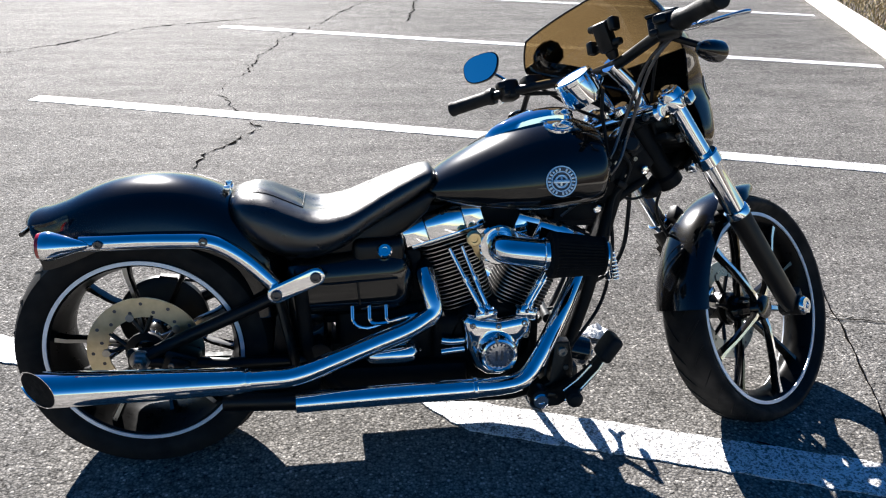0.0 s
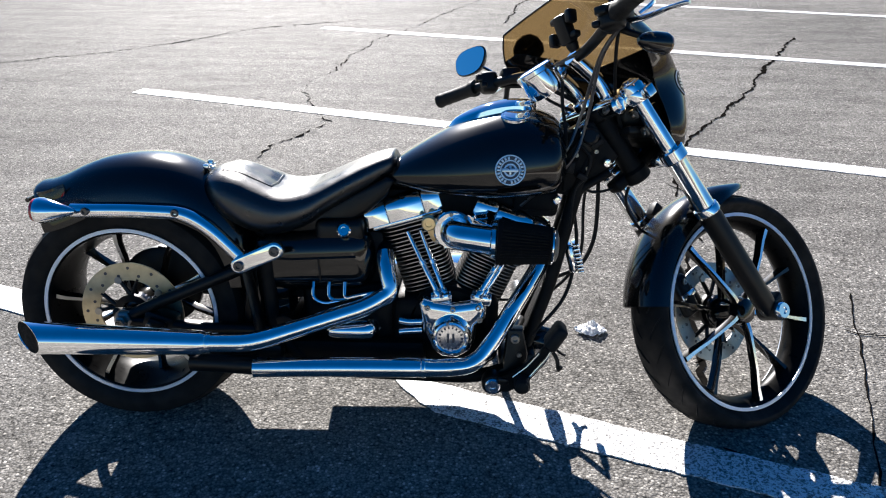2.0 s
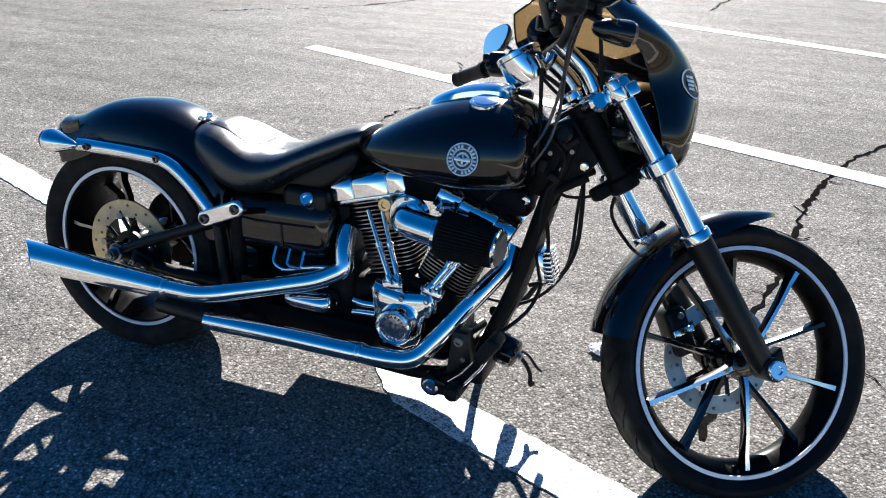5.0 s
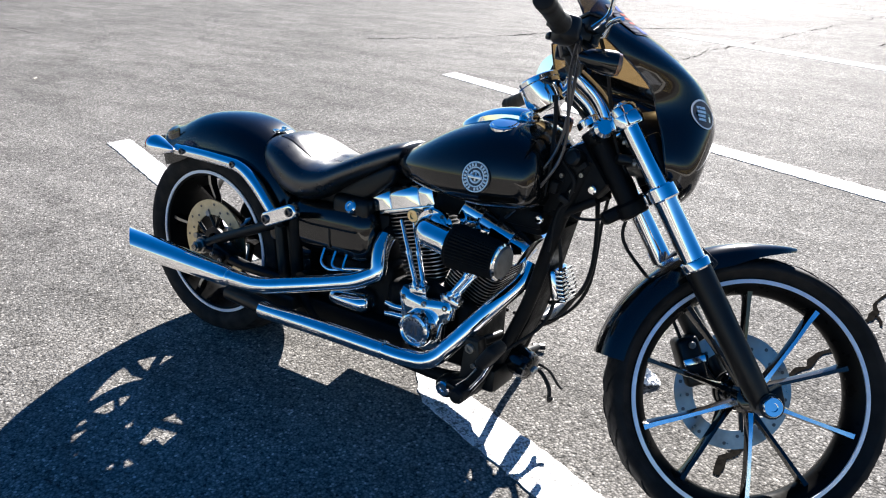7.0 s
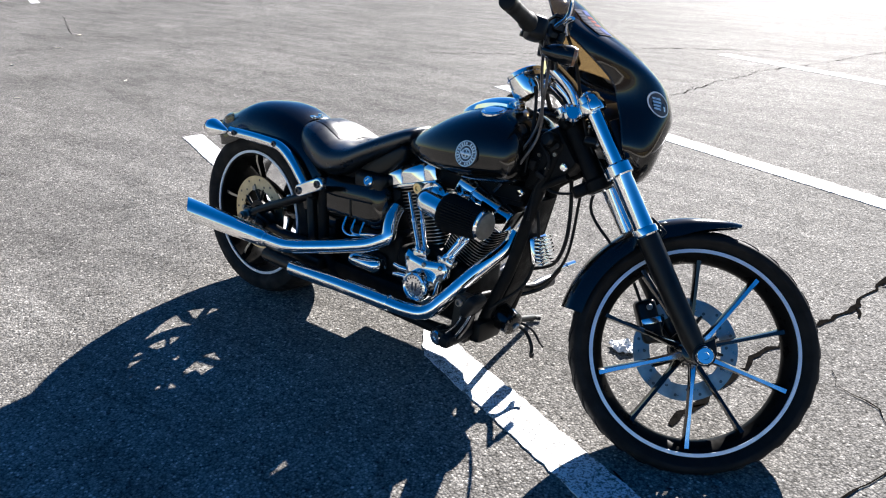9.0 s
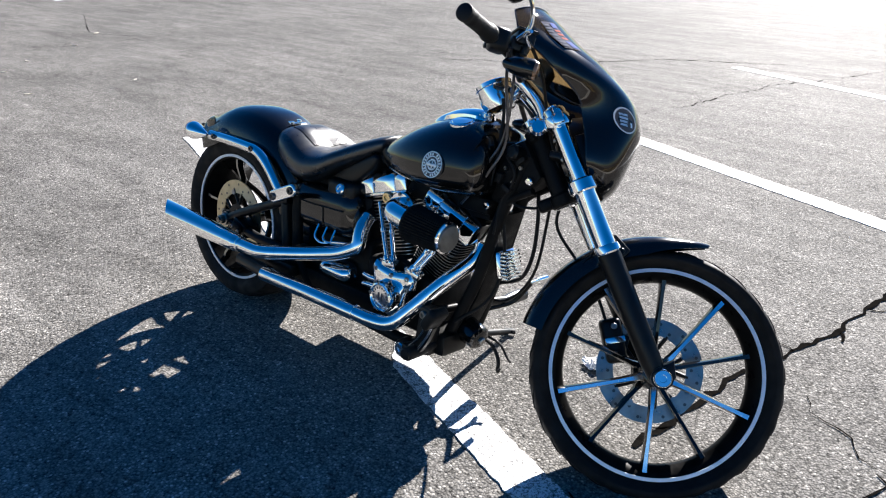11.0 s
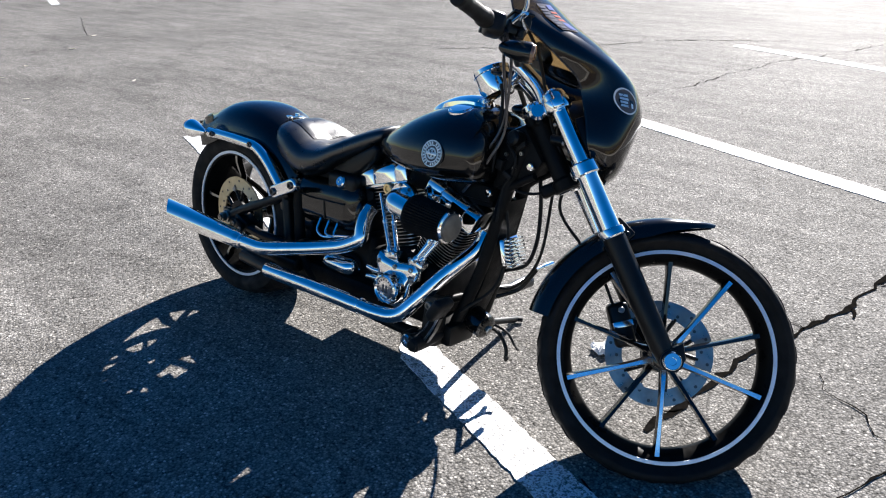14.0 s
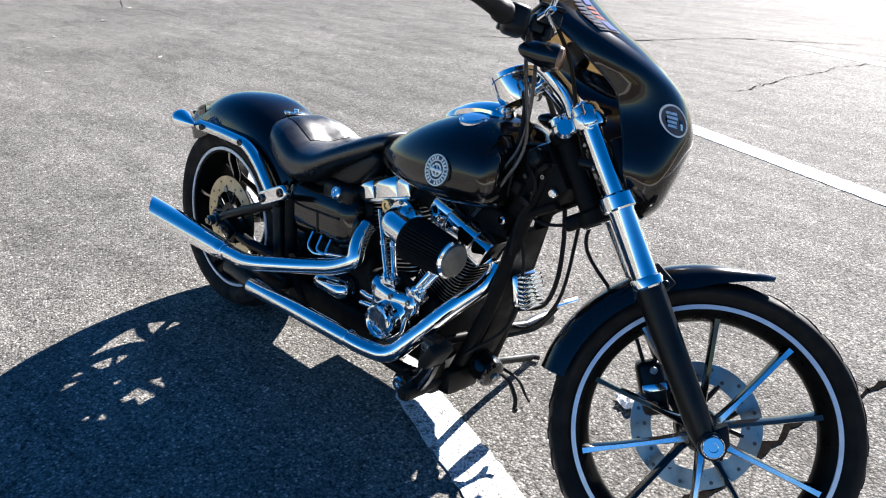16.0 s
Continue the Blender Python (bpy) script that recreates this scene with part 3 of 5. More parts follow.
# ---- motorcycle ----
LEAN, RAKE, STEER, HEADING = 8.0, 35.0, 37.0, 0.5
bike = new("motorcycle")
bike.matrix_world = pose(0, 0, 0, -LEAN, 0, HEADING)
tagged(bike, "black cruiser motorcycle with chrome trim leaning on its side stand", "motorcycle")
AX = Vector((-math.sin(radians(RAKE)), 0, math.cos(radians(RAKE))))     # steering axis
AO = Vector((1.854, 0, 0))
FRONT = Matrix.Translation(AO) @ Matrix.Rotation(radians(STEER), 4, AX) @ Matrix.Translation(-AO) @ Matrix.Translation((0, 0.024, 0))
FWD = Vector((AX.z, 0, -AX.x))                                          # square to the axis, ahead


def mirror_y(geo):
    return [(p[0], -p[1], p[2]) for p in geo[0]], [f[::-1] for f in geo[1]]


def spoke_geo(c, ang, path, polish):
    """A cast spoke: boxed section along (radius, y, half width, half depth) rows, turned by ang about the axle."""
    er = Vector((math.cos(ang), 0, math.sin(ang)))
    et = Vector((-math.sin(ang), 0, math.cos(ang)))
    secs = []
    for r, y, w, d in path:
        p = Vector(c) + er * r + Vector((0, y, 0))
        secs.append([p + et * (w * a) + Vector((0, d * b, 0)) for a, b in ((-0.5, -1), (0.5, -1), (0.8, -0.4), (1, 0.6), (0.5, 1), (-0.5, 1), (-1, 0.6), (-0.8, -0.4))])
    v, f = loft(secs)
    fm = [1 if (polish and i % 8 == 0 and i < 8 * (len(secs) - 1)) else 0 for i in range(len(f))]
    return v, f, fm


def build_wheel(name, c, R, half, rim_r, rim_half, stripe_r, m, base, label, tread, face, edge):
    """A cast ten-spoke wheel with its tyre; the axle lies along y."""
    ax = (0, 1, 0)
    rim = part(name, ring_body([(rim_r, -rim_half), (rim_r - 0.006, -rim_half - 0.003), (rim_r - 0.016, -rim_half + 0.002), (rim_r - 0.024, -rim_half * 0.72), (rim_r - 0.036, -rim_half * 0.4), (rim_r - 0.04, 0), (rim_r - 0.036, rim_half * 0.4), (rim_r - 0.024, rim_half * 0.72), (rim_r - 0.016, rim_half - 0.002), (rim_r - 0.006, rim_half + 0.003), (rim_r, rim_half), (rim_r - 0.008, rim_half * 0.8), (rim_r - 0.02, 0), (rim_r - 0.008, -rim_half * 0.8)], c, ax, 96), RIMBLACK, bike, label, matrix=m)
    b = rim_r
    h = half
    prof = [(b - 0.012, -rim_half + 0.012), (b + 0.003, -rim_half - 0.002), (b + 0.02, -h * 0.97), (b + (R - b) * 0.45, -h), (b + (R - b) * 0.72, -h * 0.96), (R - (R - b) * 0.16, -h * 0.8), (R - (R - b) * 0.05, -h * 0.5), (R, -h * 0.18)]
    prof = prof + [(r, -y) for r, y in prof[::-1]]
    part("tyre", ring_body(prof, c, ax, 96), RUBBER, rim, "black road tyre with worn tread", matrix=m, smooth=50)
    # tread grooves: slanted dark cuts standing a hair proud as sipes
    cuts = []
    for k in range(tread):
        a = 2 * math.pi * k / tread
        for sgn in (-1, 1):
            pts = []
            for q in (0.22, 0.45, 0.68, 0.84):
                rr = R - (R - b) * 0.16 * max(0, (q - 0.18) / 0.62) ** 2 + 0.0006
                aa = a + sgn * 0.0 + q * 0.28
                pts.append(((rr * math.cos(aa), rr * math.sin(aa), sgn * q * h)))
            bm_ = basis(c, ax)
            cuts.append(tube([bm_ @ Vector(p) for p in pts], [0.0012, 0.0022, 0.0022, 0.0012], 5))
    tagged(part("tread_groove", joined(*cuts), GRIP, rim, matrix=m), kind="stuff")
    part("rim_stripe", ring_body([(stripe_r - 0.0048, -rim_half - 0.0015), (stripe_r - 0.0048, -rim_half - 0.0055), (stripe_r + 0.0048, -rim_half - 0.005), (stripe_r + 0.0048, -rim_half - 0.0015)], c, ax, 128), STRIPE, rim, "silver stripe round the rim", matrix=m)
    part("rim_stripe", ring_body([(stripe_r - 0.0048, rim_half + 0.0015), (stripe_r - 0.0048, rim_half + 0.0055), (stripe_r + 0.0048, rim_half + 0.005), (stripe_r + 0.0048, rim_half + 0.0015)], c, ax, 96), STRIPE, rim, "silver stripe round the rim", matrix=m)
    hub_h = min(rim_half + 0.012, 0.09)
    part("hub", lathe([(0.028, -hub_h), (0.034, -hub_h + 0.004), (0.042, -hub_h * 0.55), (0.034, -hub_h * 0.3), (0.034, hub_h * 0.3), (0.048, hub_h * 0.6), (0.05, hub_h * 0.9), (0.03, hub_h)], c, ax, 40), GLOSS, rim, matrix=m)
    for k in range(10):
        ang = radians(base + 36 * k)
        if k % 2 == 0:
            path = [(0.034, -face * 0.9, 0.012, 0.010), (0.06, -face, 0.0105, 0.010), (0.10, -face * 0.97, 0.0085, 0.011), (rim_r * 0.6, -face * 0.9, 0.0085, 0.012), (rim_r * 0.8, -rim_half * 0.72, 0.010, 0.013), (rim_r - 0.022, -rim_half * 0.7, 0.012, 0.014)]
            v, f, fm = spoke_geo(c, ang, path, True)
            part("spoke", (v, f), [GLOSS, edge], rim, "black spoke with polished edge", matrix=m, face_mat=fm, smooth=30)
        else:
            path = [(0.034, rim_half * 0.55, 0.013, 0.012), (0.06, rim_half * 0.5, 0.010, 0.012), (0.10, rim_half * 0.35, 0.008, 0.013), (rim_r * 0.6, rim_half * 0.05, 0.008, 0.014), (rim_r * 0.8, -rim_half * 0.1, 0.009, 0.015), (rim_r - 0.03, -rim_half * 0.15, 0.012, 0.018)]
            v, f, fm = spoke_geo(c, ang, path, False)
            part("spoke", (v, f), [GLOSS, ALU], rim, matrix=m, face_mat=fm, smooth=30)
    return rim


def build_disc(parent, c, r0, r1, y, m, label, metal):
    """A brake rotor with carrier arms, bolts and drilled holes."""
    cc = (c[0], y, c[2])
    ax = (0, 1, 0)
    d = part("brake_disc", ring_body([(r0, -0.0025), (r1, -0.0025), (r1, 0.0025), (r0, 0.0025)], cc, ax, 80), metal, parent, label, matrix=m)
    holes = []
    for k in range(24):
        a = 2 * math.pi * k / 24
        r = r0 + (r1 - r0) * (0.3 if k % 2 else 0.7)
        holes.append(lathe([(0.0045, -0.0032), (0.0045, 0.0032)], (cc[0] + r * math.cos(a), y, cc[2] + r * math.sin(a)), ax, 10))
    tagged(part("disc_holes", joined(*holes), INK, parent, matrix=m), kind="stuff")
    for k in range(5):
        a = radians(72 * k + 20)
        for s in (-0.28, 0.28):
            p0 = (cc[0] + 0.045 * math.cos(a), y + 0.004, cc[2] + 0.045 * math.sin(a))
            p1 = (cc[0] + (r0 + 0.006) * math.cos(a + s), y + 0.002, cc[2] + (r0 + 0.006) * math.sin(a + s))
            part("carrier_arm", tube([p0, p1], 0.006, 8), SATIN, parent, matrix=m)
        part("rivet", lathe([(0.01, -0.006), (0.01, 0.006)], (cc[0] + (r0 + 0.004) * math.cos(a + 0.28), y, cc[2] + (r0 + 0.004) * math.sin(a + 0.28)), ax, 12), STEEL, parent, matrix=m)
    part("disc_carrier", ring_body([(0.03, -0.005), (0.05, -0.005), (0.05, 0.005), (0.03, 0.005)], cc, ax, 32), SATIN, parent, matrix=m)
    return d


RC = (0.0, 0.0, 0.3165)
FC = (1.712, 0.016, 0.303)
FE = (1.700, 0.004, 0.307)     # middle of the front fender's arc
IDENT = Matrix.Identity(4)
rear_wheel = build_wheel("rear_wheel", RC, 0.322, 0.121, 0.242, 0.104, 0.2365, IDENT, 26, "black cast ten-spoke rear wheel", 22, 0.07, STEEL)
build_disc(rear_wheel, RC, 0.092, 0.142, -0.094, IDENT, "drilled steel brake disc with a golden tint", GOLDSTEEL)
part("axle_nut", joined(lathe([(0.024, 0), (0.024, 0.01), (0.017, 0.012), (0.017, 0.028), (0.012, 0.03), (0.012, 0.036)], (0, -0.15, RC[2]), (0, -1, 0), 6), lathe([(0.028, 0), (0.028, 0.004)], (0, -0.149, RC[2]), (0, -1, 0), 24)), STEEL, rear_wheel, "steel axle nut")
part("belt_pulley", lathe([(0.02, -0.012), (0.108, -0.012), (0.12, -0.006), (0.12, 0.014), (0.112, 0.018), (0.05, 0.01), (0.02, 0.02)], (0, 0.122, RC[2]), (0, 1, 0), 48), SATIN, rear_wheel, "black drive belt pulley")
# unseen plate, added to block the sun between the two belt runs
part("shadow_plate", plate([(0.17, 0.28), (0.21, 0.22), (0.3, 0.195), (0.5, 0.195), (0.56, 0.22), (0.56, 0.34), (0.4, 0.36), (0.26, 0.36)], 0.146, 0.152, 0.002), SATIN, bike, "black plate added on the unseen side to cast shadow")
part("drive_belt", joined(*[loft([[(x, y, z + q) for y, q in ((0.112, -0.004), (0.138, -0.004), (0.138, 0.004), (0.112, 0.004))] for x, z in ((0.0, RC[2] + e * 0.122), (0.3, 0.29 + e * 0.1), (0.56, 0.27 + e * 0.06))]) for e in (-1, 1)]), GRIP, bike, "black toothed drive belt")
front_wheel = build_wheel("front_wheel", FC, 0.332, 0.067, 0.281, 0.045, 0.275, FRONT, 61.5, "black cast ten-spoke front wheel turned to its left", 30, 0.045, ALU)
build_disc(front_wheel, FC, 0.1, 0.146, 0.088, FRONT, "drilled steel brake disc", STEEL)

# tail: fender, struts, lights
FT = [(-0.246, 0.63), (-0.252, 0.652), (-0.236, 0.668), (-0.2, 0.677), (-0.155, 0.694), (-0.11, 0.714), (-0.056, 0.732), (0.0, 0.741), (0.054, 0.743), (0.1, 0.739), (0.147, 0.729), (0.2, 0.708), (0.25, 0.675), (0.3, 0.625), (0.335, 0.56), (0.352, 0.48), (0.352, 0.4)]


def fender_grid(line, half, drop, n=13, power=2.6):
    g = []
    for i, (x, z) in enumerate(line):
        a, b = line[max(0, i - 1)], line[min(len(line) - 1, i + 1)]
        t = Vector((b[0] - a[0], b[1] - a[1])).normalized()
        nx, nz = t.y, -t.x                      # inwards
        w = half(i / (len(line) - 1))
        d = drop(i / (len(line) - 1))
        row = []
        for k in range(n):
            u = -1 + 2 * k / (n - 1)
            s = math.sin(u * math.pi / 2)
            f = 1 - (1 - abs(s) ** power) ** (1 / power)
            row.append((x + nx * d * f, w * s, z + nz * d * f))
        g.append(row)
    return g


rear_fender = part("rear_fender", sheet(fender_grid([tuple(p.xy) for p in spline([(x, z, 0) for x, z in FT], 3)], lambda q: 0.118 + 0.02 * math.sin(q * math.pi), lambda q: 0.125 if q < 0.72 else 0.125 - 0.06 * (q - 0.72) / 0.28, 17), -0.004), GLOSS, bike, "black bobbed rear fender", smooth=60)
part("tail_edge", tube([(-0.246, y, 0.631) for y in np.linspace(-0.1, 0.1, 9)], 0.006, 10), GLOSS, rear_fender)

for side in (-1, 1):
    fl = (lambda g: g) if side < 0 else mirror_y
    strut = part("fender_strut", fl(tube(rounded([(-0.10, -0.152, 0.619), (0.05, -0.155, 0.622), (0.195, -0.157, 0.617), (0.262, -0.158, 0.575), (0.345, -0.158, 0.488)], 0.05), [0.0195] * 23 + [0.018], 18, squash=0.97)), CHROME, bike, "polished chrome fender strut")
    end = Vector((0.338, -0.163, 0.487)), Vector((0.432, -0.163, 0.528))
    d = (end[1] - end[0]).normalized()
    n_ = Vector((-d.z, 0, d.x))
    out = []
    for k in range(13):
        a = math.pi / 2 + math.pi * k / 12
        p = end[0] + 0.0225 * (math.cos(a) * d + math.sin(a) * n_)
        out.append((p.x, p.z))
    for k in range(13):
        a = -math.pi / 2 + math.pi * k / 12
        p = end[1] + 0.0225 * (math.cos(a) * d + math.sin(a) * n_)
        out.append((p.x, p.z))
    part("strut_bracket", fl(plate(out, -0.194, -0.168, 0.006, 3)), CHROME, strut, "chrome bracket")
    for p in end:
        part("bolt", fl(bolt((p.x, -0.193, p.z), (0, -1, 0), 0.0135, 0.008)), DARKSTEEL, strut)
    for x, z in ((-0.055, 0.622), (0.178, 0.6205)):
        part("bolt", fl(bolt((x, -0.173, z), (0, -1, 0), 0.0105, 0.007)), DARKSTEEL, strut)
    sig = part("rear_turn_signal", fl(lathe([(0.004, -0.05), (0.011, -0.04), (0.019, -0.016), (0.028, 0.01), (0.033, 0.028), (0.034, 0.038), (0.032, 0.046)], (-0.122, -0.19, 0.627), (-1, 0, 0.02), 28)), CHROME, bike, "chrome bullet turn signal")
    part("lens", fl(lathe([(0.032, 0), (0.03, 0.008), (0.02, 0.014), (1e-6, 0.017)], (-0.168, -0.19, 0.6282), (-1, 0, 0.02), 24)), RED, sig, "dark red lens")
    part("signal_stem", fl(tube([(-0.105, -0.182, 0.626), (-0.07, -0.165, 0.622)], 0.008, 10)), CHROME, sig)

# seat
def seat_loft(rows, n=28, power=2.6):
    secs = []
    for x, zt, zb, w, lip in rows:
        s = []
        for k in range(n):
            a = 2 * math.pi * k / n
            c_, s_ = math.cos(a), math.sin(a)
            y = w * math.copysign(abs(c_) ** (2 / power), c_)
            m_ = (zt + zb) / 2
            hh = (zt - zb) / 2
            z = m_ + hh * math.copysign(abs(s_) ** (2 / power), s_)
            if s_ > 0:
                z -= lip * (1 - abs(c_)) ** 2       # dished top
            s.append((x, y, z))
        secs.append(s)
    return loft(secs)


def smooth_rows(rows, n=4):
    out = []
    arr = [np.array(r, float) for r in rows]
    arr = [2 * arr[0] - arr[1]] + arr + [2 * arr[-1] - arr[-2]]
    for i in range(1, len(arr) - 2):
        for k in range(n):
            t = k / n
            a, b, c, d = arr[i - 1:i + 3]
            out.append(0.5 * (2 * b + (c - a) * t + (2 * a - 5 * b + 4 * c - d) * t * t + (3 * b - a - 3 * c + d) * t ** 3))
    out.append(arr[-2])
    return [tuple(r) for r in out]


SEAT = smooth_rows([(0.222, 0.69, 0.655, 0.055, 0), (0.236, 0.704, 0.62, 0.095, 0), (0.27, 0.713, 0.585, 0.128, 0.0), (0.32, 0.709, 0.555, 0.146, 0.004), (0.37, 0.692, 0.54, 0.156, 0.013), (0.43, 0.672, 0.54, 0.16, 0.019), (0.50, 0.676, 0.565, 0.155, 0.015), (0.56, 0.698, 0.606, 0.138, 0.006), (0.62, 0.724, 0.64, 0.113, 0), (0.68, 0.747, 0.672, 0.092, 0), (0.72, 0.755, 0.7, 0.075, 0), (0.732, 0.745, 0.712, 0.055, 0)])
seat = part("seat", seat_loft(SEAT), LEATHER, bike, "black vinyl solo seat with a deep dish", smooth=60)


def seat_top(x, y):
    """Height of the seat's upper side."""
    xs = [r[0] for r in SEAT]
    zt, zb, w, lip = [float(np.interp(x, xs, [r[k] for r in SEAT])) for k in (1, 2, 3, 4)]
    c_ = min(1.0, abs(y) / w) ** 1.3
    return (zt + zb) / 2 + (zt - zb) / 2 * (1 - c_ * c_) ** (1 / 2.6) - lip * (1 - c_) ** 2


pad = []
for i in range(11):
    q = -1 + i / 5
    row = []
    for j in range(13):
        v_ = -1 + j / 6
        k_ = (1 - abs(q) ** 6) * (1 - abs(v_) ** 6)
        x_, y_ = 0.338 + 0.066 * q, 0.068 * v_ * (1 + 0.08 * q)
        row.append((x_, y_, seat_top(x_, y_) + 0.0035 * k_ ** 0.4 - 0.0012))
    pad.append(row)
part("seat_panel", sheet(pad, -0.003), LEATHER, seat, "raised stitched panel on the seat", smooth=40)
for x0 in (0.276, 0.402):
    part("seam", tube([(x0, y, seat_top(x0, y) + 0.0015) for y in np.linspace(-0.066, 0.066, 9)], 0.0018, 6), GRIP, seat, "dark stitched seam")
part("seat_tab", joined(block((0.022, 0.05, 0.006), (0.222, -0.0, 0.712), 0.002), bolt((0.222, 0, 0.714), (0, 0, 1), 0.009, 0.01), block((0.016, 0.018, 0.012), (0.222, -0.035, 0.714), 0.003)), CHROME, seat, "small chrome mounting tab")

part("seat_base", plate([(0.34, 0.57), (0.42, 0.575), (0.52, 0.60), (0.62, 0.655), (0.71, 0.7), (0.73, 0.69), (0.71, 0.65), (0.66, 0.605), (0.6, 0.57), (0.5, 0.545), (0.36, 0.535)], -0.092, 0.092, 0.012, 3), SATIN, seat, "black moulded seat base")

# tank
def tank_sec(x, zt, zb, w, low, n=36):
    s = []
    for k in range(n):
        a = 2 * math.pi * k / n + math.pi / 2
        c_, s_ = math.cos(a), math.sin(a)
        zm = zb + (zt - zb) * low
        y = w * math.copysign(abs(c_) ** 0.86, c_)
        z = zm + (zt - zm) * abs(s_) ** 0.95 if s_ > 0 else zm - (zm - zb) * abs(s_) ** 0.6
        s.append((x, y, z))
    return s


tank_rows = smooth_rows([(0.700, 0.708, 0.684, 0.045, 0.4), (0.712, 0.722, 0.675, 0.068, 0.4), (0.745, 0.748, 0.666, 0.09, 0.4), (0.80, 0.782, 0.656, 0.118, 0.38), (0.87, 0.820, 0.648, 0.143, 0.36), (0.94, 0.848, 0.643, 0.158, 0.36), (1.01, 0.866, 0.641, 0.165, 0.37), (1.07, 0.870, 0.644, 0.162, 0.4), (1.12, 0.859, 0.65, 0.156, 0.43), (1.15, 0.842, 0.662, 0.144, 0.45), (1.168, 0.808, 0.69, 0.115, 0.48)], 3)
tank = part("fuel_tank", loft([tank_sec(*r) for r in tank_rows]), GLOSS, bike, "gloss black teardrop fuel tank", smooth=60)
def smooth_sections(secs, n=3):
    """More sections between the given ones."""
    rows = smooth_rows([[c for p in sec for c in p] for sec in secs], n)
    return [[tuple(r[i:i + 3]) for i in range(0, len(r), 3)] for r in rows]


con = []
for x, w, z in ((0.868, 0.006, 0.822), (0.885, 0.02, 0.842), (0.92, 0.034, 0.862), (0.97, 0.042, 0.882), (1.02, 0.044, 0.892), (1.06, 0.04, 0.893), (1.085, 0.028, 0.888), (1.095, 0.008, 0.88)):
    con.append([(x, y * w, z - 0.016 * abs(y) ** 2 - (0.026 if abs(y) > 0.99 else 0)) for y in (-1, -0.98, -0.7, -0.35, 0, 0.35, 0.7, 0.98, 1)])
part("console", loft(smooth_sections(con), closed=False), CHROME, tank, "chrome tank console", smooth=50)
cap = part("filler_cap", lathe([(0.038, -0.012), (0.038, 0.001), (0.036, 0.003), (0.031, 0.0035), (0.0295, 0.006), (0.014, 0.0075), (1e-6, 0.008)], (1.04, -0.07, 0.857), (0.0, -0.26, 1), 36), CHROME, tank, "chrome filler cap")
part("filler_cap", lathe([(0.038, -0.012), (0.038, 0.001), (0.036, 0.003), (0.031, 0.0035), (0.0295, 0.006), (0.014, 0.0075), (1e-6, 0.008)], (1.04, 0.07, 0.857), (0.0, 0.26, 1), 36), CHROME, tank, "chrome filler cap")


def build_badge(side):
    """A round tank medallion: ring with radial bars in place of lettering, and a plain shield shape."""
    o = Vector((1.026, side * 0.1655, 0.737))
    nrm = Vector((-0.03, side * 1.0, 0.2)).normalized()
    m = basis(o, nrm) @ Matrix.Scale(0.86, 4)
    b = part("tank_badge", moved(lathe([(0.043, -0.012), (0.043, 0.003), (0.0415, 0.0045), (0.0285, 0.0045), (0.0275, 0.0025), (1e-6, 0.0025)], (0, 0, 0), (0, 0, 1), 40), m), INK, tank, "round dark medallion with silver bars")
    bars = []
    for k in range(22):
        if k in (5, 16):
            continue
        a = 2 * math.pi * k / 22
        bars.append(moved(block((0.0085, 0.0058, 0.002), (0.0345, 0, 0.0048), 0.0006), m @ Matrix.Rotation(a, 4, "Z")))
    parts("badge_bar", bars, BADGE, b)
    parts("badge_rim", [moved(ring_body([(r - 0.0018, 0.002), (r + 0.0018, 0.002), (r + 0.0018, 0.0056), (r - 0.0018, 0.0056)], (0, 0, 0), (0, 0, 1), 40), m) for r in (0.042, 0.0275)], BADGE, b)
    part("shield", moved(joined(ring_body([(0.014, 0.003), (0.019, 0.003), (0.019, 0.006), (0.014, 0.006)], (0, 0, 0), (0, 0, 1), 28), block((0.046, 0.010, 0.003), (0, 0, 0.006), 0.001), block((0.006, 0.026, 0.002), (0, 0, 0.0045), 0.0008)), m), BADGE, b)


build_badge(-1)
build_badge(1)

# engine
engine = part("engine", joined(block((0.29, 0.22, 0.2), (0.862, 0.01, 0.275), 0.03, seg=3), lathe([(0.105, -0.11), (0.115, -0.1), (0.115, 0.1), (0.105, 0.11)], (0.87, 0.01, 0.29), (0, 1, 0), 36)), WRINKLE, bike, "black V-twin crankcase")


def fin_cylinder(base, axis, length, r, count):
    """A finned barrel and head: round-cornered plates on a core, with bare machined fin edges."""
    prof = []
    pitch = length / count
    h = 0.0
    prof.append((r * 0.62, 0))
    for k in range(count):
        rr = r * (0.93 if k < count * 0.6 else 1.03)
        for q, hh in ((0.68, h + pitch * 0.52), (1.0, h + pitch * 0.58), (1.0, h + pitch * 0.86), (0.68, h + pitch * 0.92)):
            prof.append((rr * q, hh))
        h += pitch
    v, f = lathe(prof, base, axis, 44, wobble=lambda a, q, hh: 1 / max(abs(math.cos(a)) ** 5 + abs(math.sin(a)) ** 5, 0.2) ** 0.2 if q > r * 0.7 else 1)
    fm = []
    for i in range(len(prof) - 1):
        fm += [1 if i >= 1 and (i - 1) % 4 == 1 else 0] * 44
    fm += [0] * (len(f) - len(fm))
    return (v, f), fm


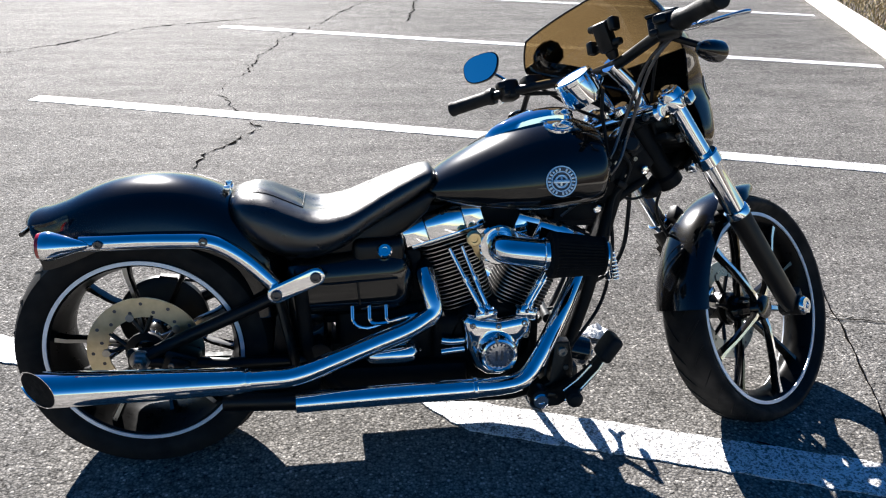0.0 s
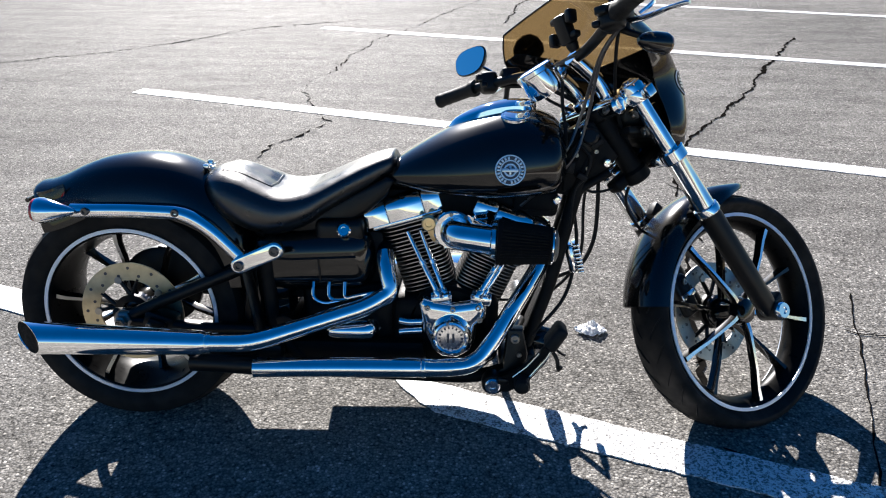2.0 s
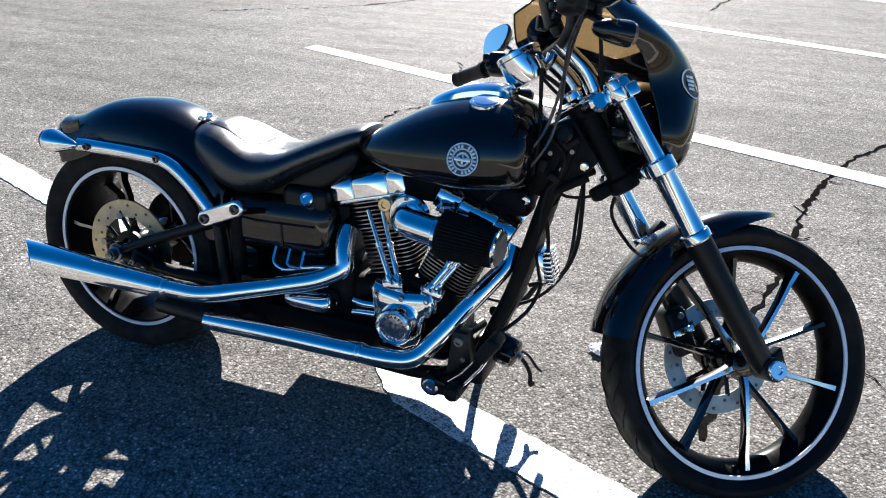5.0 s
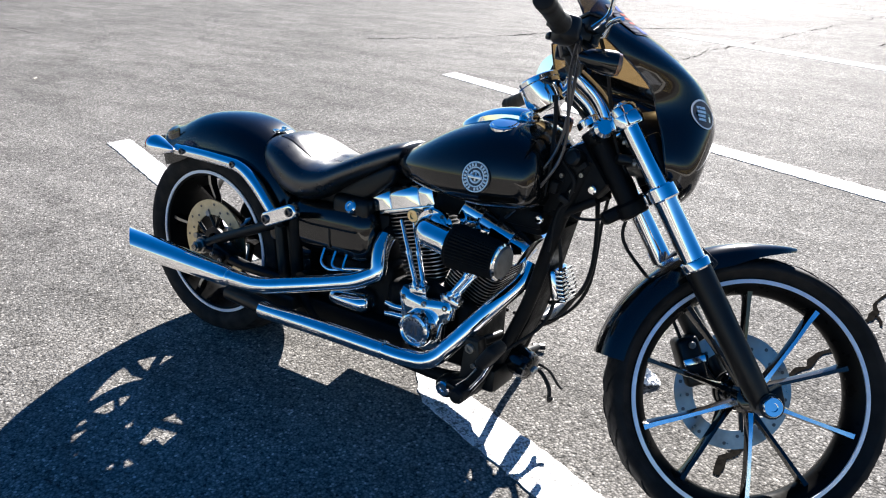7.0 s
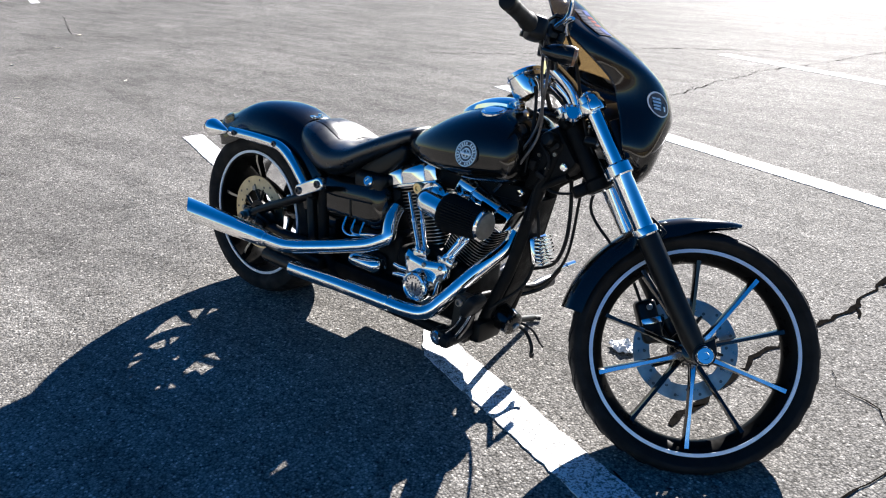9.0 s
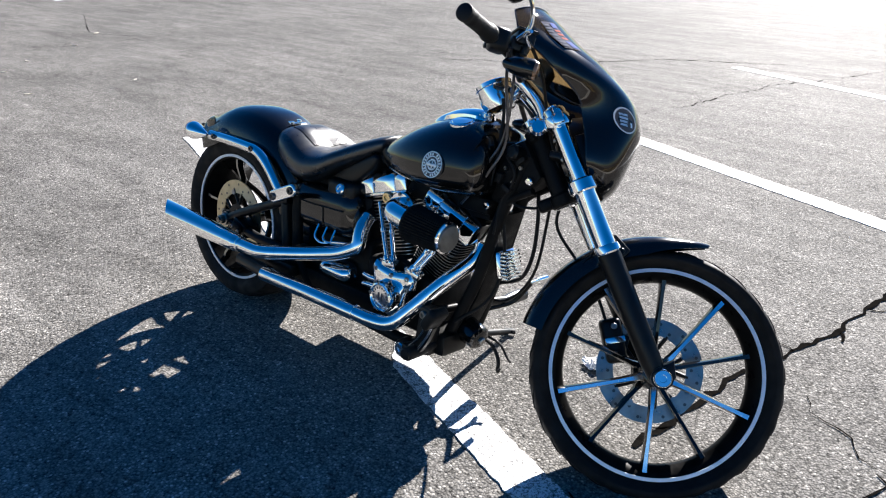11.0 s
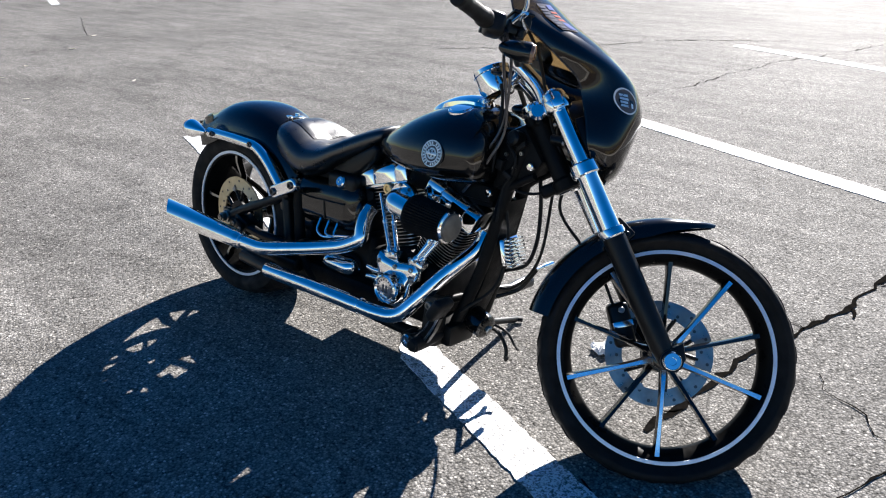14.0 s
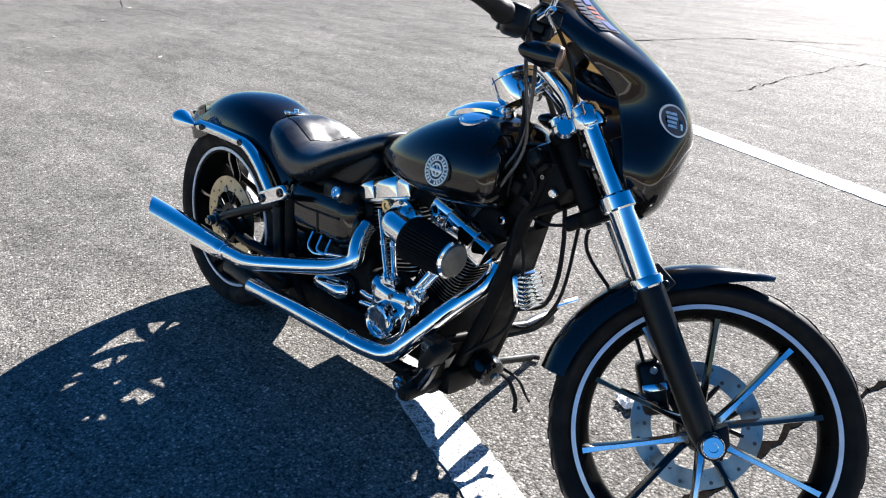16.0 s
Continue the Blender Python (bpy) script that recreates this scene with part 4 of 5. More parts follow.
def rocker_segment(x0, x1):
    """One length of the rocker cover: a loaf section, steep at the foot and rounded over the top."""
    prof = [(-0.083, 0.0), (-0.083, 0.03), (-0.081, 0.042), (-0.073, 0.055), (-0.055, 0.063), (0.055, 0.063), (0.073, 0.055), (0.081, 0.042), (0.083, 0.03), (0.083, 0.0)]
    rows = []
    for x, k in ((x0, 0.965), (x0 + 0.0012, 0.99), (x0 + 0.003, 1.0), (x1 - 0.003, 1.0), (x1 - 0.0012, 0.99), (x1, 0.965)):
        rows.append([(x, y * k, z * k) for y, z in prof])
    return loft(rows)


# name, side, foot x, foot z, tilt, length, feet and heads of the two pushrod tubes, lifter x
CYLINDERS = (("rear", -1, 0.824, 0.375, 16.5, 0.211, (0.846, 0.862), (0.763, 0.797), 0.855),
             ("front", 1, 0.944, 0.368, 24.0, 0.19, (0.952, 0.966), (1.03, 1.048), 0.959))
for nm, sgn, bx, bz, tilt, tall, feet, heads, lift in CYLINDERS:
    axis = Vector((sgn * math.sin(radians(tilt)), 0, math.cos(radians(tilt))))
    base = Vector((bx, 0.0, bz))
    g, fm = fin_cylinder(base, axis, tall, 0.077, 19)
    cyl = part(nm + "_cylinder", g, [WRINKLE, FINEDGE], bike, "black finned cylinder with bare fin edges", face_mat=fm, smooth=30)
    m = Matrix.Translation(base + axis * tall) @ Matrix.Rotation(radians(tilt * sgn), 4, "Y")
    part("rocker_base", moved(block((0.19, 0.162, 0.012), (0.0, 0, 0.006), 0.003), m), SOFTCHROME, cyl, "chrome rocker base")
    parts("rocker_cover", [moved(rocker_segment(x0, x1), m @ Matrix.Translation((0, 0, 0.012))) for x0, x1 in ((-0.108, -0.048), (-0.0465, 0.0505), (0.052, 0.1))], CHROME, cyl, "smooth chrome rocker cover")
    parts("rocker_bolt", [moved(bolt((x, -0.07, 0.068), (0, -0.5, 0.9), 0.0075, 0.006), m) for x in (-0.072, 0.004)], SATIN, cyl, "dark cap screw")
    for k in (0, 1):
        a = Vector((feet[k], -0.13 + 0.012 * k, 0.392))
        b = Vector((heads[k], -0.1 + 0.012 * k, (base + axis * (tall - 0.02)).z))
        d = b - a
        part("pushrod_tube", joined(tube([a, a + d * 0.5, a + d * 0.52, b], [0.0078, 0.0078, 0.006, 0.006], 14), lathe([(0.0115, 0), (0.0115, 0.012), (0.0085, 0.018)], a, d, 14), lathe([(0.0098, 0), (0.0098, 0.01)], a + d * 0.49, d, 14)), CHROME, cyl, "chrome pushrod tube")
    part("lifter_block", block((0.056, 0.034, 0.026), (lift, -0.122, 0.382), 0.006, (0, sgn * 14, 0)), CHROME, cyl, "chrome lifter block")
    parts("bolt", [bolt((lift + x, -0.136, 0.39), (0, -0.4, 1), 0.0065, 0.01) for x in (-0.022, 0.0, 0.022)], CHROME, cyl)

cam_out = [(0.785, 0.372), (0.80, 0.389), (0.83, 0.38), (0.88, 0.372), (0.93, 0.38), (0.955, 0.385), (0.968, 0.36), (0.966, 0.33), (0.945, 0.31), (0.94, 0.27), (0.925, 0.235), (0.89, 0.215), (0.85, 0.218), (0.82, 0.24), (0.8, 0.29), (0.795, 0.33)]
cam_c = part("cam_cover", plate([(x + 0.006, z) for x, z in cam_out], -0.150, -0.104, 0.024, 5), CHROME, bike, "chrome cam cover")
for x, z in ((0.818, 0.362), (0.952, 0.364), (0.956, 0.33), (0.822, 0.315), (0.885, 0.358)):
    part("bolt", bolt((x, -0.144, z), (0, -1, 0), 0.008, 0.008), STEEL, cam_c)
part("timer_cover", lathe([(0.054, 0), (0.051, 0.02), (0.049, 0.038), (0.046, 0.044), (0.041, 0.046), (0.038, 0.044), (0.036, 0.04), (1e-6, 0.04)], (0.881, -0.142, 0.292), (0, -1, 0), 40), CHROME, cam_c, "round chrome timer cover")
part("timer_face", lathe([(0.035, 0), (0.034, 0.0015), (1e-6, 0.002)], (0.881, -0.182, 0.292), (0, -1, 0), 40), SOFTCHROME, cam_c)
parts("timer_bar", [block((0.006, 0.0015, 0.026), (0.874, -0.1845, 0.293), 0.0005), block((0.006, 0.0015, 0.026), (0.888, -0.1845, 0.293), 0.0005), *[block((0.004, 0.0012, 0.006), (0.881 + 0.03 * math.cos(a), -0.1845, 0.292 + 0.03 * math.sin(a)), 0.0004, (0, -math.degrees(a) + 90, 0)) for a in np.linspace(0, 2 * math.pi, 18, endpoint=False)]], INK, cam_c)
for k in range(5):
    a = 2 * math.pi * k / 5 + 0.5
    part("bolt", bolt((0.881 + 0.0435 * math.cos(a), -0.186, 0.292 + 0.0435 * math.sin(a)), (0, -1, 0), 0.004, 0.003), STEEL, cam_c)
parts("oil_pipe", [tube(rounded([(0.80, -0.115, 0.31), (0.765, -0.12, 0.31), (0.74, -0.12, 0.315)], 0.01), 0.010, 12), tube(rounded([(0.80, -0.115, 0.285), (0.765, -0.12, 0.285), (0.74, -0.12, 0.282)], 0.01), 0.010, 12)], CHROME, engine)

# intake
IZ = 0.570
intake = part("intake_elbow", joined(tube(rounded([(0.886, -0.10, IZ), (0.886, -0.172, IZ), (0.985, -0.19, IZ - 0.008)], 0.05, 10), [0.042] + [0.036] * 11 + [0.036], 28), lathe([(0.052, 0), (0.052, 0.012), (0.048, 0.016)], (0.886, -0.118, IZ), (0, -1, 0), 36)), CHROME, bike, "chrome intake elbow")
for x, z in ((0.842, -0.03), (0.917, 0.036), (0.88, 0.044), (0.842, 0.03)):
    part("bolt", bolt((x, -0.133, IZ + z), (0, -1, 0), 0.0055, 0.006), STEEL, intake)
part("intake_clamp", lathe([(0.038, 0), (0.0405, 0.002), (0.0405, 0.012), (0.038, 0.014)], (0.98, -0.192, IZ - 0.008), (1, -0.02, -0.03), 32), CHROME, intake)
FA = Vector((1, -0.03, -0.06)).normalized()
FO = Vector((0.994, -0.193, IZ - 0.0085))
part("air_filter", lathe([(0.038, 0), (0.057, 0.003), (0.058, 0.012), (0.057, 0.018), (0.047, 0.130), (0.0475, 0.132), (0.047, 0.138)], FO, FA, 160, wobble=lambda a, r, h: 1 - (0.07 * (0.5 + 0.5 * math.cos(40 * a)) if 0.015 < h < 0.131 else 0)), PLEAT, intake, "black pleated conical air filter", smooth=25)
part("filter_cap", lathe([(0.0415, 0), (0.0415, 0.006), (0.038, 0.012), (0.024, 0.017), (1e-6, 0.0185)], FO + FA * 0.138, FA, 40), DULL, intake, "pitted grey filter end cap")
part("filter_rim", ring_body([(0.0415, 0), (0.0475, 0), (0.047, 0.004), (0.0415, 0.007)], FO + FA * 0.1375, FA, 40), CHROME, intake, "thin chrome rim")
part("breather_bolt", lathe([(0.019, 0), (0.019, 0.012), (0.016, 0.015), (0.009, 0.015), (0.008, 0.011), (1e-6, 0.011)], (0.822, -0.118, 0.588), (0, -1, 0), 28), BRASS, intake, "dull gold breather bolt")
part("intake_bracket", plate([(0.806, 0.6), (0.83, 0.606), (0.84, 0.588), (0.85, 0.545), (0.838, 0.53), (0.826, 0.545), (0.815, 0.57)], -0.12, -0.112, 0.002), BRASS, intake, "dull gold bracket")

# exhaust
up = rounded([(0.702, -0.085, 0.492), (0.707, -0.112, 0.468), (0.715, -0.13, 0.437), (0.722, -0.14, 0.402), (0.66, -0.158, 0.367), (0.563, -0.182, 0.342), (0.405, -0.252, 0.312), (0.36, -0.262, 0.305), (0.25, -0.268, 0.306)], 0.045, 8)
part("exhaust_port", tube(spline([(0.703, -0.09, 0.488), (0.705, -0.06, 0.5), (0.73, -0.02, 0.51), (0.76, 0.0, 0.51)], 5), 0.0225, 16), WRINKLE, bike, "black exhaust port")
exhaust = part("exhaust_upper", tube(up, 0.0245, 24), CHROME, bike, "chrome upper exhaust header")
def slashed(geo):
    """Cuts the pipe's end on the slant, so that its mouth looks outwards."""
    return [(p[0] + (-1.25 * (p[1] + 0.275) - 0.1 * (p[2] - 0.315) if p[0] < 0.0 else 0), p[1], p[2]) for p in geo[0]], geo[1]


part("muffler", slashed(ring_body([(0.0425, 0), (0.0405, 0.11), (0.036, 0.29), (0.0315, 0.435), (0.0305, 0.45), (0.026, 0.462), (0.024, 0.462), (0.034, 0.29), (0.0385, 0.11), (0.0402, 0)], (-0.199, -0.275, 0.315), (1, 0.015, -0.019), 40)), CHROME, exhaust, "tapered chrome muffler with a slanted mouth")
part("muffler_inside", slashed(lathe([(0.0398, 0.004), (0.0385, 0.15), (1e-6, 0.151)], (-0.199, -0.275, 0.315), (1, 0.015, -0.019), 40)), PLEAT, exhaust, "sooty black inside")
parts("pipe_clamp", [lathe([(0.0265, 0), (0.0275, 0.002), (0.0275, 0.012), (0.0265, 0.014)], (0.262, -0.268, 0.306), (1, 0.05, 0), 28), lathe([(0.0257, 0), (0.0257, 0.006)], (0.43, -0.241, 0.317), (1, 0.42, 0.18), 24)], CHROME, exhaust)
low = rounded([(1.125, -0.015, 0.50), (1.118, -0.045, 0.455), (1.066, -0.105, 0.385), (1.0, -0.162, 0.290), (0.948, -0.195, 0.222), (0.86, -0.214, 0.221), (0.80, -0.222, 0.226)], 0.05, 8)
exhaust2 = part("exhaust_lower", tube(low, 0.0235, 24), CHROME, bike, "chrome lower exhaust header")
part("muffler", tube([(0.372, -0.24, 0.226), (0.6, -0.231, 0.227), (0.79, -0.223, 0.226), (0.812, -0.221, 0.2255)], [0.027, 0.026, 0.026, 0.0245], 28), CHROME, exhaust2, "slim chrome muffler shield")
part("muffler_core", joined(tube([(0.20, -0.215, 0.226), (0.38, -0.235, 0.230)], [0.024, 0.0255], 24), block((0.2, 0.05, 0.05), (0.33, -0.15, 0.235), 0.015)), SATIN, exhaust2, "black muffler core")
part("pipe_clamp", lathe([(0.0255, 0), (0.027, 0.002), (0.027, 0.010), (0.0255, 0.012)], (0.806, -0.222, 0.226), (1, 0, 0), 28), CHROME, exhaust2)

# frame, swingarm, gearbox
frame_ = part("frame", joined(*[tube(rounded([(1.255, s * 0.03, 0.80), (1.205, s * 0.04, 0.66), (1.145, s * 0.05, 0.40), (1.06, s * 0.075, 0.165), (0.95, s * 0.11, 0.145), (0.5, s * 0.12, 0.165), (0.40, s * 0.125, 0.28), (0.39, s * 0.125, 0.5)], 0.06), 0.0185, 16) for s in (-1, 1)], plate([(1.19, 0.62), (1.215, 0.62), (1.15, 0.35), (1.085, 0.19), (1.06, 0.2), (1.12, 0.36)], -0.045, 0.045, 0.004), tube([(1.24, 0, 0.79), (0.95, 0, 0.665), (0.6, 0, 0.6), (0.4, 0, 0.52)], 0.024, 16), lathe([(0.032, 0), (0.036, 0.004), (0.036, 0.03), (0.028, 0.038), (0.028, 0.19), (0.036, 0.198), (0.036, 0.224), (0.032, 0.228)], AO + AX * 0.832, AX, 24)), WRINKLE, bike, "black tubular steel frame")
part("neck_cover", joined(plate([(1.15, 0.65), (1.19, 0.642), (1.23, 0.676), (1.282, 0.705), (1.31, 0.75), (1.24, 0.84), (1.16, 0.80)], -0.042, 0.042, 0.008), *[tube([(1.2, s * 0.044, 0.645), (1.23, s * 0.045, 0.672), (1.29, s * 0.04, 0.708)], 0.011, 12) for s in (-1, 1)], plate([(1.17, 0.655), (1.215, 0.68), (1.235, 0.76), (1.2, 0.79), (1.165, 0.74)], -0.05, -0.04, 0.004), block((0.09, 0.07, 0.1), (1.215, 0, 0.73), 0.015)), WRINKLE, frame_, "black neck cover")
for x, y, z in ((1.28, -0.046, 0.734), (1.155, -0.058, 0.637)):
    part("bolt", lathe([(0.011, 0), (0.011, 0.008), (0.008, 0.011), (1e-6, 0.0115)], (x, y, z), (0, -1, 0), 18), CHROME, frame_)
part("backbone_cover", joined(block((0.46, 0.09, 0.075), (0.93, 0.0, 0.622), 0.015), block((0.12, 0.12, 0.05), (1.1, 0.0, 0.63), 0.012)), WRINKLE, frame_, "black cover under the tank")
part("swingarm", joined(*[tube([(0.0, s * 0.14, 0.318), (0.1, s * 0.143, 0.365), (0.36, s * 0.135, 0.475)], 0.0165, 14) for s in (-1, 1)], *[tube([(0.0, s * 0.14, 0.312), (0.2, s * 0.142, 0.29), (0.42, s * 0.12, 0.28)], 0.017, 14) for s in (-1, 1)], *[block((0.07, 0.022, 0.055), (0.0, s * 0.138, 0.317), 0.01) for s in (-1, 1)], tube([(0.43, -0.14, 0.3), (0.43, 0.14, 0.3)], 0.03, 20)), SATIN, bike, "black triangular swingarm")
cal = part("rear_caliper", joined(block((0.085, 0.06, 0.06), (0.092, -0.13, 0.305), 0.012, (0, 20, 0)), block((0.05, 0.02, 0.04), (0.092, -0.165, 0.305), 0.01, (0, 20, 0))), SATIN, bike, "black rear brake caliper")
parts("bolt", [bolt((0.075, -0.174, 0.31), (0, -1, 0), 0.008), bolt((0.112, -0.174, 0.298), (0, -1, 0), 0.008)], STEEL, cal)
part("battery_tray", block((0.42, 0.17, 0.11), (0.6, -0.045, 0.2), 0.02), WRINKLE, bike, "black tray under the gearbox")
part("battery_box", block((0.3, 0.14, 0.2), (0.55, 0.0, 0.45), 0.02), WRINKLE, bike, "black battery box")
gear = part("gearbox", joined(block((0.26, 0.2, 0.2), (0.6, 0.01, 0.31), 0.03, seg=3), block((0.14, 0.18, 0.12), (0.5, 0.0, 0.25), 0.02)), WRINKLE, bike, "black gearbox housing")
part("gearbox_cover", joined(loft([[(x, -0.1 - 0.056 * q * max(0, math.sin(a)), 0.289 + 0.036 * q * math.cos(a)) for a in np.linspace(0, math.pi, 13)] for x, q in ((0.535, 0.3), (0.541, 0.7), (0.555, 0.95), (0.575, 1.0), (0.645, 1.0), (0.665, 0.95), (0.679, 0.7), (0.685, 0.3))]), plate([(0.54, 0.262), (0.675, 0.262), (0.69, 0.285), (0.675, 0.315), (0.55, 0.312), (0.53, 0.288)], -0.112, -0.095, 0.005)), CHROME, gear, "oval chrome gearbox cover")
for k in range(3):
    x = 0.515 + 0.042 * k
    part("oil_line", tube(rounded([(x, -0.13, 0.425), (x, -0.15, 0.385), (x + 0.03, -0.15, 0.37 + 0.012 * k), (x + 0.12, -0.13, 0.385 + 0.01 * k)], 0.02), 0.0046, 10), CHROME, gear, "bent chrome oil line")
oil = part("oil_tank", joined(block((0.325, 0.262, 0.176), (0.512, 0, 0.472), 0.06, (0, -3, 0), 8), block((0.1, 0.24, 0.24), (0.40, 0, 0.42), 0.03)), GLOSS, bike, "gloss black oil tank and side cover")
part("panel_line", joined(tube([(0.4, -0.1315, 0.49), (0.46, -0.1325, 0.487), (0.63, -0.1315, 0.496)], 0.003, 8), tube([(0.53, -0.132, 0.49), (0.535, -0.132, 0.43)], 0.003, 8)), SATIN, oil)
part("tank_plug", lathe([(0.019, 0), (0.019, 0.012), (0.015, 0.016), (0.008, 0.016), (0.007, 0.012), (1e-6, 0.012)], (0.6, -0.113, 0.562), (0, -1, 0.42), 24), CHROME, oil, "chrome plug")
part("side_bracket", block((0.13, 0.1, 0.075), (0.585, -0.066, 0.553), 0.02, seg=3), SATIN, oil)
part("inner_guard", joined(block((0.09, 0.22, 0.22), (0.36, 0, 0.36), 0.02, (0, 8, 0)), tube([(0.33, -0.13, 0.5), (0.375, -0.145, 0.25)], 0.02, 10, squash=0.5)), SATIN, bike, "black mud guard before the rear wheel")
part("left_primary", plate([(0.445, 0.25), (0.46, 0.194), (0.66, 0.191), (0.83, 0.193), (0.93, 0.215), (0.99, 0.27), (0.99, 0.35), (0.9, 0.40), (0.55, 0.37), (0.45, 0.32)], 0.11, 0.246, 0.012, 3), CHROME, bike, "chrome primary case")

# forward controls and stand
mnt = part("control_mount", joined(plate([(1.03, 0.31), (1.07, 0.31), (1.085, 0.24), (1.075, 0.16), (1.0, 0.135), (0.975, 0.15), (0.975, 0.175), (1.02, 0.2)], -0.165, -0.12, 0.008), block((0.1, 0.12, 0.07), (1.06, -0.07, 0.19), 0.015), tube([(1.05, -0.12, 0.287), (1.07, -0.04, 0.29)], 0.013, 12), lathe([(0.03, 0), (0.03, 0.03), (0.026, 0.036)], (0.993, -0.155, 0.162), (0, -1, 0), 24)), SATIN, bike, "black forward control mount")
parts("bolt", [bolt((1.05, -0.164, 0.287), (0, -1, 0), 0.013, 0.01), bolt((1.062, -0.164, 0.24), (0, -1, 0), 0.007, 0.006)], STEEL, mnt)
part("pivot_cap", lathe([(0.021, 0), (0.021, 0.006), (0.017, 0.01), (0.008, 0.01), (0.007, 0.006), (1e-6, 0.006)], (0.993, -0.19, 0.162), (0, -1, 0), 24), ALU, mnt, "round steel pivot cap")
ctl = part("brake_pedal", joined(loft([[(x + dx * h * e, y + q * 0.008, z + dz * h * e) for e, q in ((-1, -1), (1, -1), (1, 1), (-1, 1))] for x, y, z, h, dx, dz in ((0.985, -0.178, 0.158, 0.02, -0.3, 1), (1.03, -0.19, 0.172, 0.023, -0.3, 1), (1.075, -0.205, 0.205, 0.02, -0.6, 0.8), (1.115, -0.218, 0.255, 0.015, -0.75, 0.65), (1.14, -0.225, 0.3, 0.012, -0.8, 0.6))]), block((0.03, 0.022, 0.02), (1.02, -0.192, 0.178), 0.005, (0, 10, 0))), SATIN, bike, "black brake pedal arm")
parts("polished_edge", [tube([(1.05, -0.2145, 0.172), (1.09, -0.222, 0.208), (1.128, -0.232, 0.262), (1.145, -0.236, 0.295)], 0.0038, 8), tube([(1.045, -0.2115, 0.198), (1.08, -0.219, 0.232), (1.11, -0.229, 0.275)], 0.003, 8)], ALU, ctl, "polished edge")
part("pedal_pad", block((0.033, 0.07, 0.07), (1.148, -0.233, 0.325), 0.012, (0, 33, 0), 3), GRIP, ctl, "black rubber pedal pad")
for s, px in ((-1, 1.067), (1, 1.08)):
    zz = 0.187 if s < 0 else 0.262
    yy = 0.19 if s < 0 else 0.25
    peg = part("foot_peg", tube([(px + 0.005, s * (yy - 0.07), zz + 0.005), (px + 0.004, s * (yy - 0.03), zz + 0.004), (px + 0.002, s * yy, zz + 0.002), (px, s * (yy + 0.055), zz), (px, s * (yy + 0.06), zz)], [0.012, 0.018, 0.021, 0.021, 0.017], 20), GRIP if s < 0 else DARKSTEEL, bike, "black rubber foot peg" if s < 0 else "dark steel foot peg with a rubber end")
    part("peg_end", lathe([(0.017, 0), (0.016, 0.004), (0.008, 0.007), (1e-6, 0.007)], (px, s * (yy + 0.06), zz), (0, s, -0.05), 20), GRIP, peg)
    part("peg_mount", tube([(1.07, s * 0.06, zz + 0.02), (px + 0.005, s * (yy - 0.06), zz + 0.005)], 0.014, 12), SATIN, peg)
shifter = part("shift_lever", tube(rounded([(1.06, 0.14, 0.24), (1.12, 0.2, 0.27), (1.16, 0.22, 0.345)], 0.03), 0.008, 10), SATIN, bike, "black shift lever arm")
part("toe_peg", tube([(1.16, 0.215, 0.346), (1.161, 0.25, 0.347), (1.161, 0.253, 0.347), (1.162, 0.305, 0.347)], [0.006, 0.006, 0.0105, 0.0105], 14), CHROME, shifter, "chrome toe peg")
part("side_stand", joined(tube(rounded([(1.02, 0.10, 0.15), (1.0, 0.2, 0.115), (0.985, 0.395, 0.066)], 0.03), 0.0115, 12), tube([(0.97, 0.385, 0.068), (1.0, 0.41, 0.067)], 0.016, 12, squash=0.6)), SATIN, bike, "black side stand")
part("stand_foot", lathe([(0.02, 0), (0.02, 0.006), (0.012, 0.009)], (0.985, 0.398, 0.057), (0, 0.14, 1), 18), CHROME, bike, "chrome foot of the side stand")
reg = part("regulator", block((0.024, 0.086, 0.084), (1.203, 0.0, 0.466), 0.012, (0, -14, 0), 3), CHROME, bike, "finned chrome voltage regulator")
parts("fin", [block((0.016, 0.084 - 0.0022 * abs(k - 3.5) ** 1.5, 0.0068), (1.222 - 0.0026 * (k - 4), 0.0, 0.466 + 0.0108 * (k - 3.5)), 0.001, (0, -14, 0)) for k in range(8)], CHROME, reg)
xm = part("lower_crossmember", joined(tube([(1.075, -0.075, 0.182), (1.078, 0.0, 0.18), (1.075, 0.075, 0.182)], 0.02, 18), block((0.05, 0.1, 0.07), (1.07, 0.0, 0.215), 0.014, (0, 20, 0), 3)), SATIN, bike, "black lower engine mount between the frame tubes")
parts("bolt", [bolt((1.092, s * 0.062, 0.19), (1, s * 0.4, 0.3), 0.008, 0.008) for s in (-1, 1)], STEEL, xm)
oilf = part("oil_filter", lathe([(0.037, 0.0), (0.041, 0.004), (0.041, 0.052), (0.039, 0.064), (0.031, 0.071), (0.014, 0.074), (1e-6, 0.0745)], (1.098, -0.02, 0.23), (1, -0.1, -0.26), 56, wobble=lambda a, r, h: 1 - (0.035 * (0.5 + 0.5 * math.cos(14 * a)) if 0.045 < h < 0.07 else 0)), GLOSS, bike, "black oil filter with a fluted end")
part("filter_nut", lathe([(0.012, 0.0), (0.012, 0.007), (0.009, 0.01), (1e-6, 0.01)], (1.169, -0.027, 0.2115), (1, -0.1, -0.26), 6), STEEL, oilf, "small steel nut")
